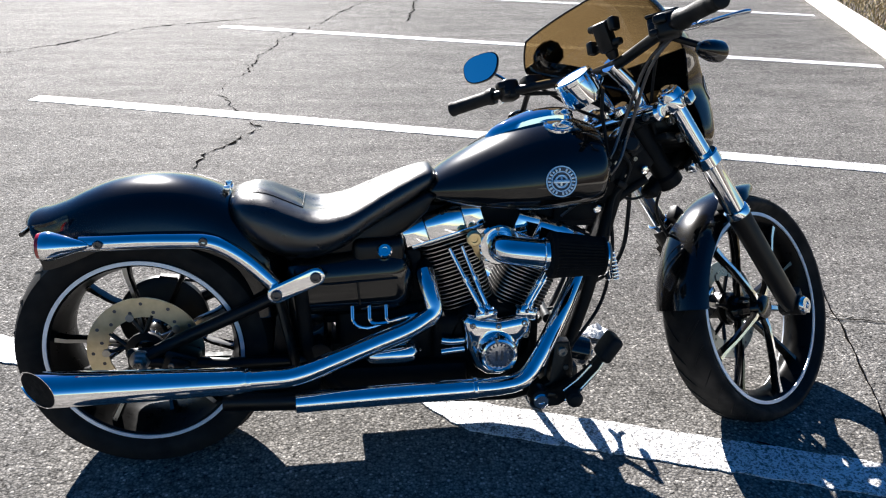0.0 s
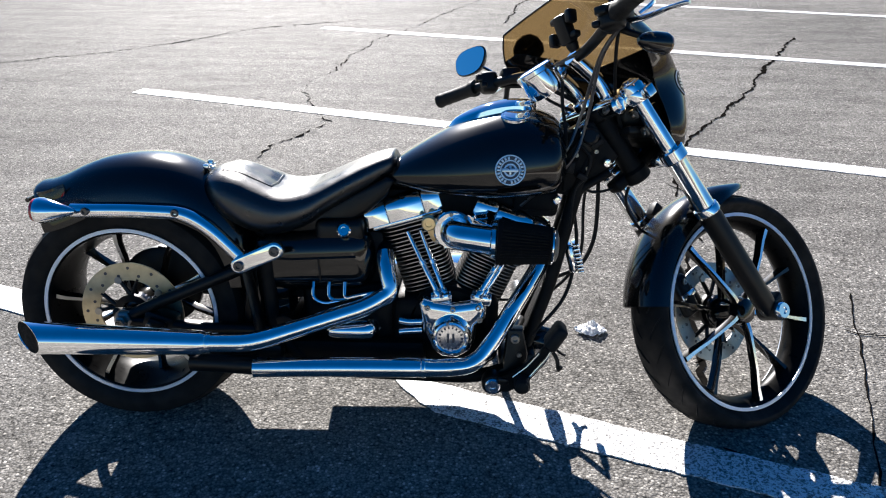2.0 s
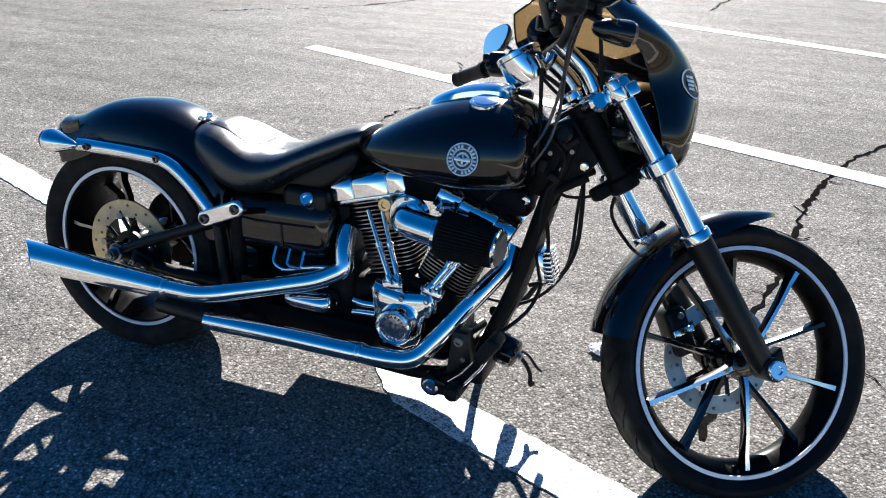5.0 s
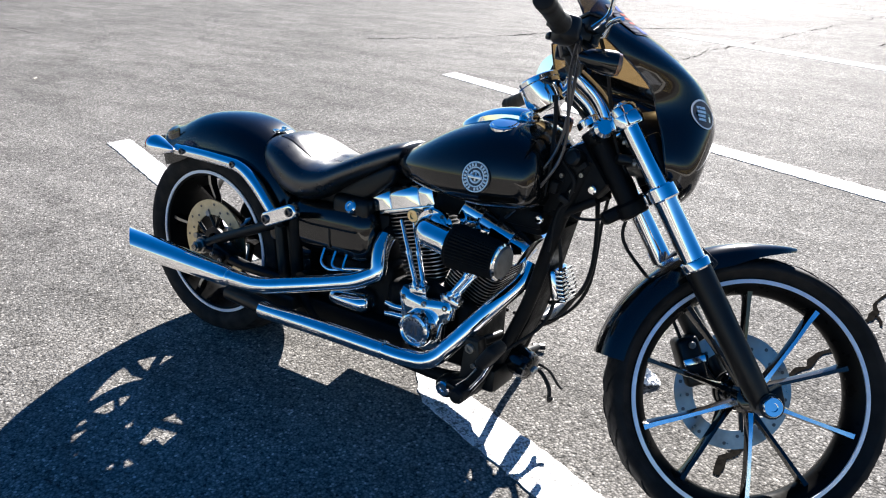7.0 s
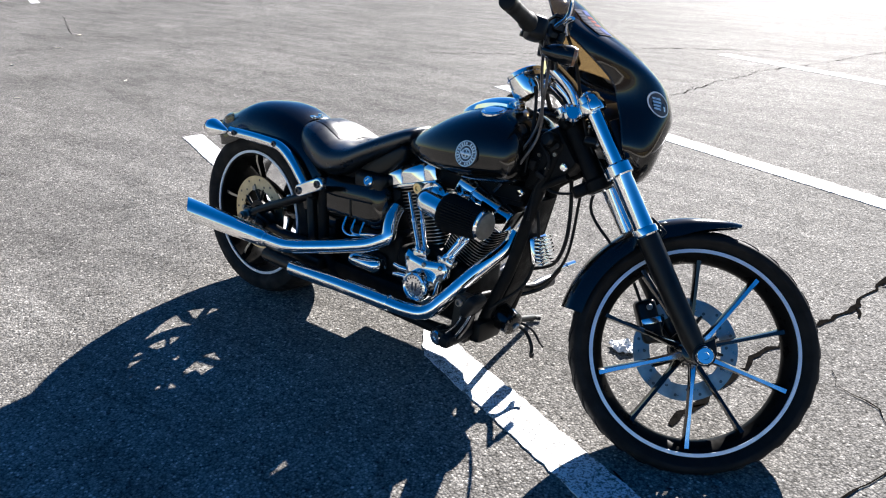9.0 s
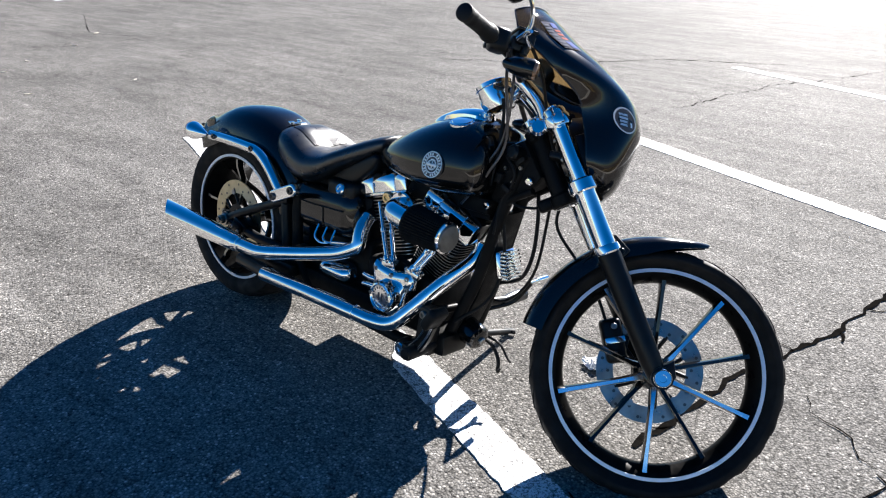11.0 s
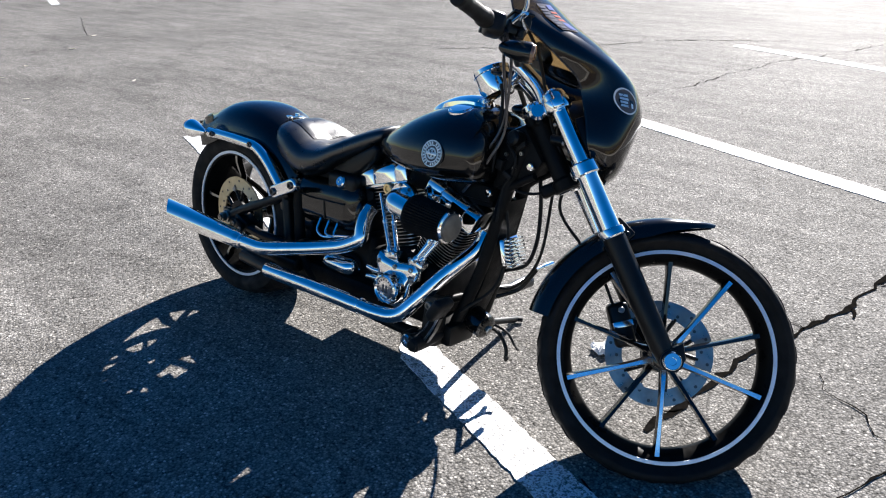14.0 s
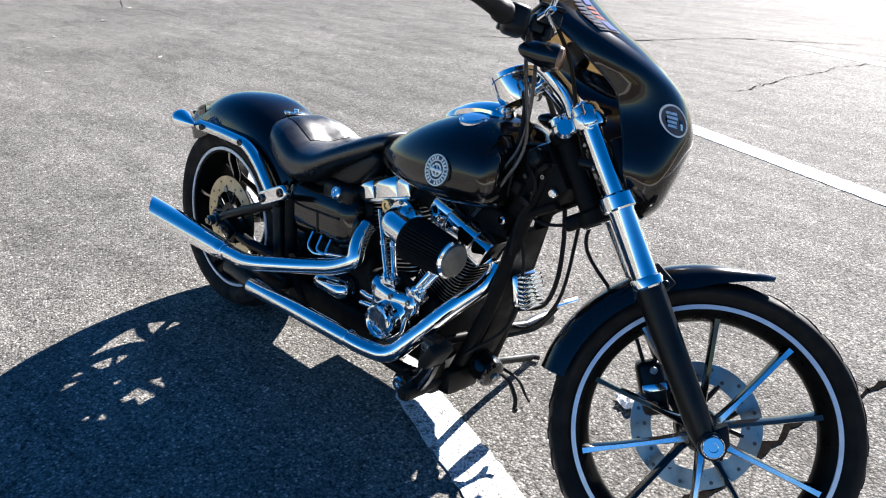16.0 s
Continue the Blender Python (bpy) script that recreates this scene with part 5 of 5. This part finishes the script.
parts("hook_tube", [tube(spline([(1.085, 0.05, 0.182), (1.15, 0.056, 0.17), (1.185, 0.055, 0.13), (1.192, 0.05, 0.095), (1.2, 0.045, 0.105)], 5), 0.006, 8), tube(spline([(1.082, 0.07, 0.185), (1.16, 0.082, 0.17), (1.195, 0.085, 0.135), (1.215, 0.08, 0.125)], 5), 0.004, 8)], GRIP, xm, "short thin black bent tube")

# front end, built straight ahead and then turned with FRONT
def fork_pt(z, y, off=0.0):
    return Vector((1.507 + (0.583 - z) * 0.697, y, z)) + FWD * off


fork = None
for s in (-1, 1):
    y = s * 0.1275 + 0.004
    fk = part("fork_leg", joined(tube([fork_pt(0.59, y), fork_pt(0.565, y), fork_pt(0.41, y), fork_pt(0.33, y), fork_pt(0.3, y)], [0.0285, 0.0305, 0.029, 0.028, 0.022], 24), lathe([(0.028, -0.03), (0.028, 0.03)], (FC[0], y, FC[2]), (0, 1, 0), 24), plate([(FC[0] - 0.03, FC[2] + 0.01), (FC[0] + 0.02, FC[2] - 0.028), (FC[0] + 0.035, FC[2] + 0.01), (FC[0] + 0.02, FC[2] + 0.05)], y - 0.018, y + 0.018, 0.005)), SATIN, bike, "black lower fork leg", matrix=FRONT)
    part("fork_tube", tube([fork_pt(0.582, y), fork_pt(0.91, y)], 0.0215, 24), CHROME, fk, "chrome fork tube", matrix=FRONT)
    part("fork_shroud", tube([fork_pt(0.595, y), fork_pt(0.71, y), fork_pt(0.716, y), fork_pt(0.73, y)], [0.0275, 0.028, 0.0305, 0.031], 24), CHROME, fk, "chrome fork cover", matrix=FRONT)
    part("fork_collar", lathe([(0.031, -0.004), (0.034, 0), (0.034, 0.012), (0.0325, 0.018), (0.029, 0.02)], fork_pt(0.578, y), AX, 28), CHROME, fk, "chrome collar", matrix=FRONT)
    part("fork_cap", lathe([(0.0315, -0.03), (0.0315, 0.0), (0.028, 0.008), (0.018, 0.012), (0.012, 0.018), (1e-6, 0.019)], fork_pt(0.9, y), AX, 28), CHROME, fk, "chrome fork cap", matrix=FRONT)
    part("axle_cap", lathe([(0.0235, 0), (0.0235, 0.012), (0.02, 0.017), (0.01, 0.017), (0.009, 0.013), (1e-6, 0.013)], (FC[0], y + s * 0.024, FC[2]), (0, s, 0), 24), CHROME, fk, "chrome axle cap", matrix=FRONT)
triple = part("lower_triple_clamp", moved(block((0.045, 0.2, 0.034), (0, 0, 0), 0.01, seg=3), basis(fork_pt(0.73, 0, -0.022), AX)), WRINKLE, bike, "black lower triple clamp with chrome bands", matrix=FRONT)
for s in (-1, 1):
    part("clamp_band", joined(lathe([(0.033, -0.018), (0.036, -0.014), (0.036, 0.014), (0.033, 0.018)], fork_pt(0.73, s * 0.1275 + 0.004), AX, 28), moved(block((0.034, 0.05, 0.03), (0, 0, 0), 0.009, seg=3), basis(fork_pt(0.73, s * 0.09, -0.012), AX))), CHROME, triple, "chrome clamp band", matrix=FRONT)
part("stop_block", moved(block((0.04, 0.05, 0.036), (0, 0, 0), 0.011, seg=3), basis(fork_pt(0.722, -0.01, -0.06), AX)), CHROME, triple, "chrome steering stop", matrix=FRONT)
top = part("upper_triple_clamp", joined(moved(block((0.05, 0.2, 0.036), (0, 0, 0), 0.014, seg=3), basis(fork_pt(0.873, 0, -0.03), AX)), tube([fork_pt(0.886, q, -0.05) for q in (-0.118, -0.11, 0.11, 0.118)], [0.017, 0.024, 0.024, 0.017], 24), *[lathe([(0.034, -0.015), (0.036, -0.01), (0.036, 0.01), (0.034, 0.015)], fork_pt(0.878, s * 0.1275 + 0.004), AX, 28) for s in (-1, 1)], *[moved(block((0.02, 0.03, 0.03), (0, 0, 0), 0.005), basis(fork_pt(0.878, s * 0.17, -0.0), AX)) for s in (-1, 1)]), CHROME, bike, "chrome upper triple clamp", matrix=FRONT)
parts("pinch_bolt", [bolt(fork_pt(0.888, q * 0.085, -0.072), (-1, 0, 0.15), 0.01, 0.007) for q in (-1, 1)], DARKSTEEL, top, matrix=FRONT)
part("stem_nut", lathe([(0.03, 0), (0.03, 0.014), (0.022, 0.02), (1e-6, 0.021)], AO + AX * 1.075, AX, 24), CHROME, top, matrix=FRONT)

for s in (-1, 1):
    for z in (0.80, 0.845):
        part("clamp_tab", joined(moved(block((0.018, 0.012, 0.026), (0, 0, 0), 0.003), basis(fork_pt(z, s * 0.095, -0.012), AX)), bolt(fork_pt(z, s * 0.1, -0.02), (-1, 0, 0), 0.006, 0.006)), STEEL, top, "small steel clamp tab", matrix=FRONT)
ign = part("ignition_switch", joined(lathe([(0.02, 0), (0.022, 0.004), (0.022, 0.03), (0.016, 0.036)], (1.235, -0.045, 0.80), (-0.2, -1, 0.25), 20), block((0.05, 0.03, 0.05), (1.225, -0.035, 0.78), 0.008, (0, 20, 0))), SATIN, bike, "black switch box beside the steering head")
parts("bolt", [bolt((x, -0.053, z), (0, -1, 0), 0.006, 0.006) for x, z in ((1.2, 0.755), (1.25, 0.765), (1.23, 0.72))], STEEL, ign)
parts("connector", [block((0.03, 0.022, 0.016), (1.215, -0.06, 0.7), 0.004, (0, 30, 10)), block((0.022, 0.02, 0.03), (1.185, -0.058, 0.725), 0.004, (0, 10, 0)), block((0.034, 0.02, 0.014), (1.25, -0.056, 0.785), 0.003, (0, -40, 0))], GRIP, ign, "black wiring connector")

# front fender
ff = []
for k in range(25):
    a = 79 + (174 - 79) * k / 24
    q = k / 24
    r = 0.362 + 0.012 * max(0, (0.2 - q) / 0.2) ** 2
    w = 0.078 * (0.28 + 0.72 * min(1, q / 0.22) ** 0.6)
    dp = 0.055 * (0.25 + 0.75 * min(1, q / 0.3))
    row = []
    for j in range(13):
        u = -1 + 2 * j / 12
        s_ = math.sin(u * math.pi / 2)
        f_ = 1 - (1 - abs(s_) ** 2.6) ** (1 / 2.6)
        rr = r - dp * f_
        row.append((FE[0] + rr * math.cos(radians(a)), FE[1] + w * s_, FE[2] + rr * math.sin(radians(a))))
    ff.append(row)
fender = part("front_fender", sheet(ff, -0.0035), GLOSS, bike, "gloss black front fender", matrix=FRONT, smooth=60)
for s in (-1, 1):
    part("fender_bracket", joined(block((0.06, 0.03, 0.045), (FE[0] - 0.17, s * 0.084, FE[2] + 0.29), 0.005, (0, 35, 0)), bolt((FE[0] - 0.185, s * 0.1, FE[2] + 0.295), (0, s, 0), 0.008), bolt((FE[0] - 0.155, s * 0.1, FE[2] + 0.285), (0, s, 0), 0.008)), SATIN, fender, matrix=FRONT)
fcal = part("front_caliper", joined(block((0.06, 0.07, 0.125), (FC[0] - 0.115, 0.1, FC[2] + 0.055), 0.014, (0, -25, 0), 3), block((0.045, 0.03, 0.06), (FC[0] - 0.095, 0.09, FC[2] + 0.05), 0.01)), SATIN, bike, "black front brake caliper", matrix=FRONT)
parts("bolt", [bolt((FC[0] - 0.125, 0.064, FC[2] + 0.095), (0, -1, 0), 0.009), bolt((FC[0] - 0.103, 0.064, FC[2] + 0.02), (0, -1, 0), 0.009)], STEEL, fcal, matrix=FRONT)

part("pad_cover", block((0.055, 0.006, 0.018), (FC[0] - 0.112, 0.063, FC[2] + 0.058), 0.002, (0, -25, 0)), ALU, fcal, "bare metal pad cover", matrix=FRONT)

# handlebar and its fittings
HB = [(1.05, -0.445, 1.0), (1.108, -0.29, 1.006), (1.165, -0.15, 1.0), (1.175, -0.07, 0.985), (1.175, 0.07, 0.985), (1.165, 0.15, 1.0), (1.108, 0.29, 1.006), (1.05, 0.445, 1.0)]
bar = part("handlebar", tube(rounded(HB, 0.05), 0.0135, 16), SATIN, bike, "black drag handlebar", matrix=FRONT)
for s in (-1, 1):
    part("riser", tube(rounded([fork_pt(0.885, s * 0.05, -0.02), (1.245, s * 0.05, 0.935), (1.19, s * 0.05, 0.975), (1.165, s * 0.05, 0.99)], 0.03), [0.02] * 15 + [0.022], 18), CHROME, bar, "chrome riser", matrix=FRONT)
    a, b = Vector((1.048, s * 0.452, 1.0)), Vector((1.1, s * 0.312, 1.007))
    part("grip", lathe([(0.015, -0.004), (0.021, 0.0), (0.0215, 0.01), (0.0195, 0.014), (0.0195, 0.03), (0.0205, 0.035), (0.0195, 0.04), (0.0195, 0.12), (0.0235, 0.13), (0.0235, 0.145)], a, b - a, 24), GRIP, bar, "black rubber grip", matrix=FRONT)
    sw = Vector((1.116, s * 0.272, 1.01))
    part("switch_housing", joined(moved(block((0.05, 0.055, 0.06), (0, 0, 0), 0.014, (0, 0, -s * 22), 3), Matrix.Translation(sw)), moved(block((0.03, 0.03, 0.02), (-0.025, 0, 0.012), 0.005, (0, 0, -s * 22)), Matrix.Translation(sw)), moved(block((0.018, 0.02, 0.014), (-0.028, -s * 0.02, -0.012), 0.004, (0, 0, -s * 22)), Matrix.Translation(sw))), SATIN, bar, "black switch housing", matrix=FRONT)
    part("lever_perch", joined(moved(block((0.055, 0.06, 0.04), (0.025, 0, 0.004), 0.01, (0, 0, -s * 22)), Matrix.Translation((1.135, s * 0.225, 1.015))), lathe([(0.011, -0.02), (0.011, 0.022)], (1.18, s * 0.245, 1.015), (0, 0, 1), 16)), SATIN, bar, matrix=FRONT)
    if s < 0:
        part("master_cylinder", joined(block((0.05, 0.075, 0.035), (1.168, -0.228, 1.034), 0.008, (0, 0, 22)), block((0.054, 0.079, 0.008), (1.168, -0.228, 1.054), 0.003, (0, 0, 22))), SATIN, bar, "black brake master cylinder", matrix=FRONT)
    part("lever", tube([(1.18, s * 0.245, 1.015), (1.195, s * 0.28, 1.012), (1.192, s * 0.33, 1.006), (1.19, s * 0.38, 1.002), (1.2, s * 0.412, 1.0), (1.204, s * 0.421, 0.999)], [0.009, 0.0095, 0.008, 0.0065, 0.0075, 0.005], 14, squash=0.75), CHROME, bar, "chrome lever", matrix=FRONT)
    # bar-mounted turn signal
    ts = part("turn_signal", lathe([(0.005, -0.045), (0.012, -0.039), (0.02, -0.021), (0.0245, 0.004), (0.026, 0.026), (0.025, 0.033)], (1.19, s * 0.318, 0.944), (1, 0, -0.05), 28), GLOSS, bike, "black bullet turn signal", matrix=FRONT)
    part("signal_lens", lathe([(0.0235, 0), (0.022, 0.007), (0.014, 0.0105), (1e-6, 0.0115)], (1.2235, s * 0.318, 0.9423), (1, 0, -0.05), 24), AMBER, ts, "amber lens", matrix=FRONT)
    part("signal_stem", tube([(1.185, s * 0.3, 0.96), (1.155, s * 0.23, 1.005)], 0.008, 10), SATIN, ts, matrix=FRONT)
    # mirror
    mc = Vector((1.14, s * 0.402, 1.112))
    nrm = Vector((-1.0, -s * 0.32, 0.22)).normalized()
    mb = basis(mc, nrm)
    outl = []
    for k in range(32):
        a_ = 2 * math.pi * k / 32
        rr = 1.0 / (abs(math.cos(a_)) ** 2.6 + abs(math.sin(a_)) ** 2.6) ** (1 / 2.6)
        outl.append((rr * math.cos(a_) * 0.061 * (1 + 0.12 * math.sin(a_)), rr * math.sin(a_) * 0.045))
    secs = [[mb @ Vector((x * k, y * k, h)) for x, y in outl] for k, h in ((0.05, -0.03), (0.5, -0.026), (0.85, -0.014), (1.0, 0.0), (1.0, 0.004), (0.95, 0.005))]
    mir = part("mirror", loft(secs), GLOSS, bike, "black teardrop mirror", matrix=FRONT, smooth=50)
    gl = [mb @ Vector((x * 0.94, y * 0.94, 0.0056)) for x, y in outl]
    gl2 = [mb @ Vector((x * 0.94, y * 0.94, 0.0066)) for x, y in outl]
    part("mirror_glass", loft([gl, gl2]), MIRRORGLASS, mir, "mirror glass reflecting the sky", matrix=FRONT)
    part("mirror_stem", tube(spline([(1.165, s * 0.31, 1.01), (1.19, s * 0.335, 1.035), (1.187, s * 0.37, 1.075), mc - nrm * 0.02], 5), 0.0055, 10), CHROME, mir, "chrome mirror stem", matrix=FRONT)

sp = part("speedometer", lathe([(0.02, -0.05), (0.042, -0.046), (0.05, -0.026), (0.051, 0.014), (0.053, 0.016), (0.053, 0.026), (0.049, 0.029), (0.044, 0.026), (1e-6, 0.026)], (1.108, 0.012, 0.95), (-0.62, 0, 1), 40), CHROME, bike, "chrome round speedometer on the handlebar", matrix=FRONT)
part("dial", lathe([(0.0415, 0), (0.0415, 0.0015), (1e-6, 0.002)], Vector((1.108, 0.012, 0.95)) + Vector((-0.62, 0, 1)).normalized() * 0.0262, (-0.62, 0, 1), 36), INK, sp, "dark dial", matrix=FRONT)
part("speedo_bracket", tube(spline([(1.125, 0, 0.935), (1.15, 0, 0.94), (1.17, 0, 0.96), (1.175, 0, 0.985)], 4), 0.02, 14, squash=0.6), CHROME, sp, matrix=FRONT)
mount = part("clamp_mount", joined(block((0.03, 0.045, 0.075), (1.135, -0.075, 1.05), 0.008, (0, -18, 0)), lathe([(0.012, 0), (0.016, 0.015), (0.016, 0.04), (0.012, 0.05)], (1.165, -0.07, 1.0), (-0.5, 0, 1), 16)), SATIN, bike, "black clamp mount on the handlebar", matrix=FRONT)
parts("clamp_jaw", [block((0.02, 0.085, 0.018), (1.13, -0.075, 1.078), 0.006), block((0.02, 0.085, 0.018), (1.142, -0.075, 1.03), 0.006), block((0.028, 0.02, 0.034), (1.125, -0.115, 1.07), 0.006), block((0.028, 0.02, 0.034), (1.135, -0.03, 1.035), 0.006)], SATIN, mount, matrix=FRONT)

# fairing
FV = [  # centre line x, z; rear edge x, z; half width
    (1.45, 0.722, 1.405, 0.733, 0.075), (1.474, 0.752, 1.39, 0.765, 0.115), (1.487, 0.80, 1.374, 0.80, 0.136), (1.498, 0.855, 1.36, 0.85, 0.137), (1.504, 0.915, 1.34, 0.905, 0.133), (1.476, 0.981, 1.315, 0.95, 0.152), (1.427, 1.027, 1.255, 0.985, 0.195), (1.36, 1.077, 1.19, 1.022, 0.22), (1.282, 1.124, 1.14, 1.047, 0.236), (1.225, 1.164, 1.12, 1.085, 0.222), (1.184, 1.187, 1.105, 1.122, 0.192)]
FV = smooth_rows([(a + 0.022, b, c + 0.022, d, w) for a, b, c, d, w in FV], 3)


def fairing_grid(rows, n=41):
    """Rounded sections: flat-sided with a blunt nose low down, an open curve at the screen."""
    g = []
    for i, (xc, zc, xe, ze, w) in enumerate(rows):
        p = 2.7 - 1.1 * min(1, max(0, (i / (len(rows) - 1) - 0.35) / 0.4))
        row = []
        for k in range(n):
            u = -1 + 2 * k / (n - 1)
            a = abs(u) * math.pi / 2
            f = 1 - max(0.0, math.cos(a)) ** (2 / p)
            row.append((xc + (xe - xc) * f, math.copysign(w * math.sin(a) ** (2 / p), u), zc + (ze - zc) * f))
        g.append(row)
    return g


fg = fairing_grid(FV)


def shell_point(v, u):
    """A point of the shell between its rows."""
    i = min(int(v), len(fg) - 2)
    k = min(int((u + 1) * 20), 39)
    fv, fu = v - i, (u + 1) * 20 - k
    a, b = (Vector(fg[i][k]).lerp(Vector(fg[i][k + 1]), fu), Vector(fg[i + 1][k]).lerp(Vector(fg[i + 1][k + 1]), fu))
    return a.lerp(b, fv)


def seam_row(u):
    """The row at which the painted shell gives way to the screen: level in front, rising to a shoulder at the sides."""
    q = min(1.0, max(0.0, (abs(u) - 0.42) / 0.38))
    return 18.8 + 6.5 * q * q * (3 - 2 * q)


US = np.linspace(-1, 1, 41)
fairing = part("fairing", sheet([[shell_point(seam_row(u) * q, u) for u in US] for q in np.linspace(0, 1, 25)], -0.004), GLOSS, bike, "gloss black quarter fairing", matrix=FRONT, smooth=60)
part("windscreen", sheet([[shell_point(seam_row(u) + (30 - seam_row(u)) * q, u) for u in US] for q in np.linspace(0, 1, 15)], -0.003), SMOKED, fairing, "brown smoked windscreen", matrix=FRONT, smooth=60)
edge_pts = [r[0] for r in fg] + [fg[-1][k] for k in range(1, 41)] + [r[-1] for r in fg[::-1]][1:]
part("edge_trim", tube(edge_pts, 0.0024, 8), GLOSS, fairing, matrix=FRONT)


def on_fairing(v, u, off):
    """A point on the outside of the fairing and the outward normal; v a row number, u from -1 to 1."""
    i, k = min(int(v), len(fg) - 2), min(int((u + 1) * 20), 39)
    a, b, c = Vector(fg[i][k]), Vector(fg[i + 1][k]), Vector(fg[i][k + 1])
    fv, fu = v - i, (u + 1) * 20 - k
    p = a + (b - a) * fv + (c - a) * fu
    n_ = (c - a).cross(b - a).normalized()
    if n_.x < 0:
        n_ = -n_
    return p + n_ * off, n_


def decal(v0, u0, su, sv, off, ring=False, n=28):
    """A thin print that follows the curve of the shell."""
    rows = []
    for q in (1.0, 0.88 if ring else 0.02):
        rows.append([on_fairing(v0 + sv * q * math.sin(2 * math.pi * k / n), u0 + su * q * math.cos(2 * math.pi * k / n), off)[0] for k in range(n)])
    return loft(rows, cap=False)


part("round_sticker", decal(12.6, -0.56, 0.175, 1.6, 0.0012), INK, fairing, "round sticker with a white rim and plain bars", matrix=FRONT)
part("sticker_rim", decal(12.6, -0.56, 0.175, 1.6, 0.0022, True), STICKER, fairing, matrix=FRONT)


def patch(v0, v1, u0, u1, off):
    return loft([[on_fairing(v, u, off)[0] for u in np.linspace(u0, u1, 4)] for v in np.linspace(v0, v1, 3)], closed=False)


parts("sticker_bar", [patch(12.75 + 0.42 * k, 13.02 + 0.42 * k, -0.655, -0.53, 0.0024) for k in range(2)] + [patch(11.9 + 0.42 * k, 12.17 + 0.42 * k, -0.655, -0.55, 0.0024) for k in range(2)] + [patch(11.9, 12.5, -0.5, -0.465, 0.0024)], BADGE, fairing, matrix=FRONT)
part("side_patch", decal(25.2, 0.68, 0.15, 2.3, 0.0012, n=11), INK, fairing, "dark rounded patch with a rough edge", matrix=FRONT)
part("top_decal", patch(21.6, 26.0, -0.66, -0.47, 0.002), DECAL, fairing, "faded decal with coloured bars", matrix=FRONT)
parts("decal_bar", [patch(21.85 + 0.55 * k, 22.2 + 0.55 * k, -0.645, -0.585 + 0.015 * (k % 2), 0.0032) for k in range(7)], PALEPRINT, fairing, matrix=FRONT)
parts("decal_bar", [patch(21.8, 22.8, -0.555, -0.485, 0.0032), patch(24.9, 25.8, -0.555, -0.485, 0.0032)], BLUEPRINT, fairing, matrix=FRONT)
parts("decal_bar", [patch(23.1 + 0.6 * k, 23.4 + 0.6 * k, -0.555, -0.485, 0.0032) for k in range(3)], REDPRINT, fairing, matrix=FRONT)
head = part("headlight", lathe([(0.03, -0.09), (0.06, -0.07), (0.08, -0.02), (0.085, 0.03), (0.085, 0.05)], (1.40, 0, 0.86), (1, 0, -0.08), 32), SATIN, bike, "black headlight shell inside the fairing", matrix=FRONT)
part("headlight_bracket", joined(block((0.12, 0.18, 0.02), (1.36, 0, 0.80), 0.005), *[block((0.03, 0.012, 0.1), (1.39, s * 0.105, 0.82), 0.004, (0, -30, 0)) for s in (-1, 1)]), SATIN, head, matrix=FRONT)
for s in (-1, 1):
    part("fairing_clamp", tube([fork_pt(0.825, s * 0.1, 0.026), (1.39, s * 0.1, 0.86)], 0.006, 8), SATIN, fairing, matrix=FRONT)

# cables and hoses
def fp(x, y, z):
    return FRONT @ Vector((x, y, z))


for nm, pts, r in (("brake_hose", [fp(1.19, -0.225, 1.035), fp(1.235, -0.14, 0.98), fp(1.29, -0.06, 0.85), fp(1.36, -0.03, 0.72), fp(1.37, 0.03, 0.62), fp(1.5, 0.08, 0.5), fp(1.58, 0.085, 0.38)], 0.0045),
                   ("throttle_cable", [fp(1.15, -0.265, 1.0), fp(1.165, -0.16, 0.955), (1.2, -0.08, 0.85), (1.16, -0.09, 0.76), (1.05, -0.05, 0.63)], 0.0042),
                   ("throttle_cable", [fp(1.145, -0.275, 1.0), fp(1.15, -0.18, 0.94), (1.215, -0.09, 0.84), (1.175, -0.1, 0.74), (1.06, -0.06, 0.62)], 0.0042),
                   ("clutch_cable", [fp(1.19, 0.24, 1.02), fp(1.24, 0.15, 0.93), (1.27, 0.09, 0.8), (1.25, 0.12, 0.6), (1.24, 0.1, 0.42), (1.14, 0.12, 0.3), (1.0, 0.16, 0.27)], 0.0048),
                   ("wiring_loom", [fp(1.15, 0.26, 1.0), fp(1.2, 0.1, 0.95), (1.24, 0.02, 0.84), (1.2, -0.05, 0.74)], 0.006),
                   ("wiring_loom", [fp(1.14, -0.04, 0.93), (1.16, -0.04, 0.88), (1.17, -0.06, 0.8), (1.165, -0.07, 0.7)], 0.005),
                   ("wiring_loom", [(1.27, 0.02, 0.69), (1.275, 0.03, 0.6), (1.27, 0.035, 0.5), (1.235, 0.045, 0.42), (1.16, 0.05, 0.38)], 0.006),
                   ("wiring_loom", [(1.22, -0.05, 0.67), (1.25, -0.04, 0.655), (1.30, -0.02, 0.66), (1.335, 0.0, 0.69)], 0.004),
                   ("wiring_loom", [(1.2, -0.058, 0.79), (1.235, -0.06, 0.75), (1.225, -0.058, 0.7), (1.2, -0.055, 0.66), (1.19, -0.06, 0.56)], 0.0045),
                   ("wiring_loom", [(1.2, -0.04, 0.62), (1.215, -0.03, 0.5), (1.19, -0.035, 0.36), (1.1, -0.08, 0.26)], 0.005)):
    part(nm, tube(spline(pts, 6), r, 8), DARKSTEEL if nm == "throttle_cable" else GRIP, bike, "thin dark control cable")
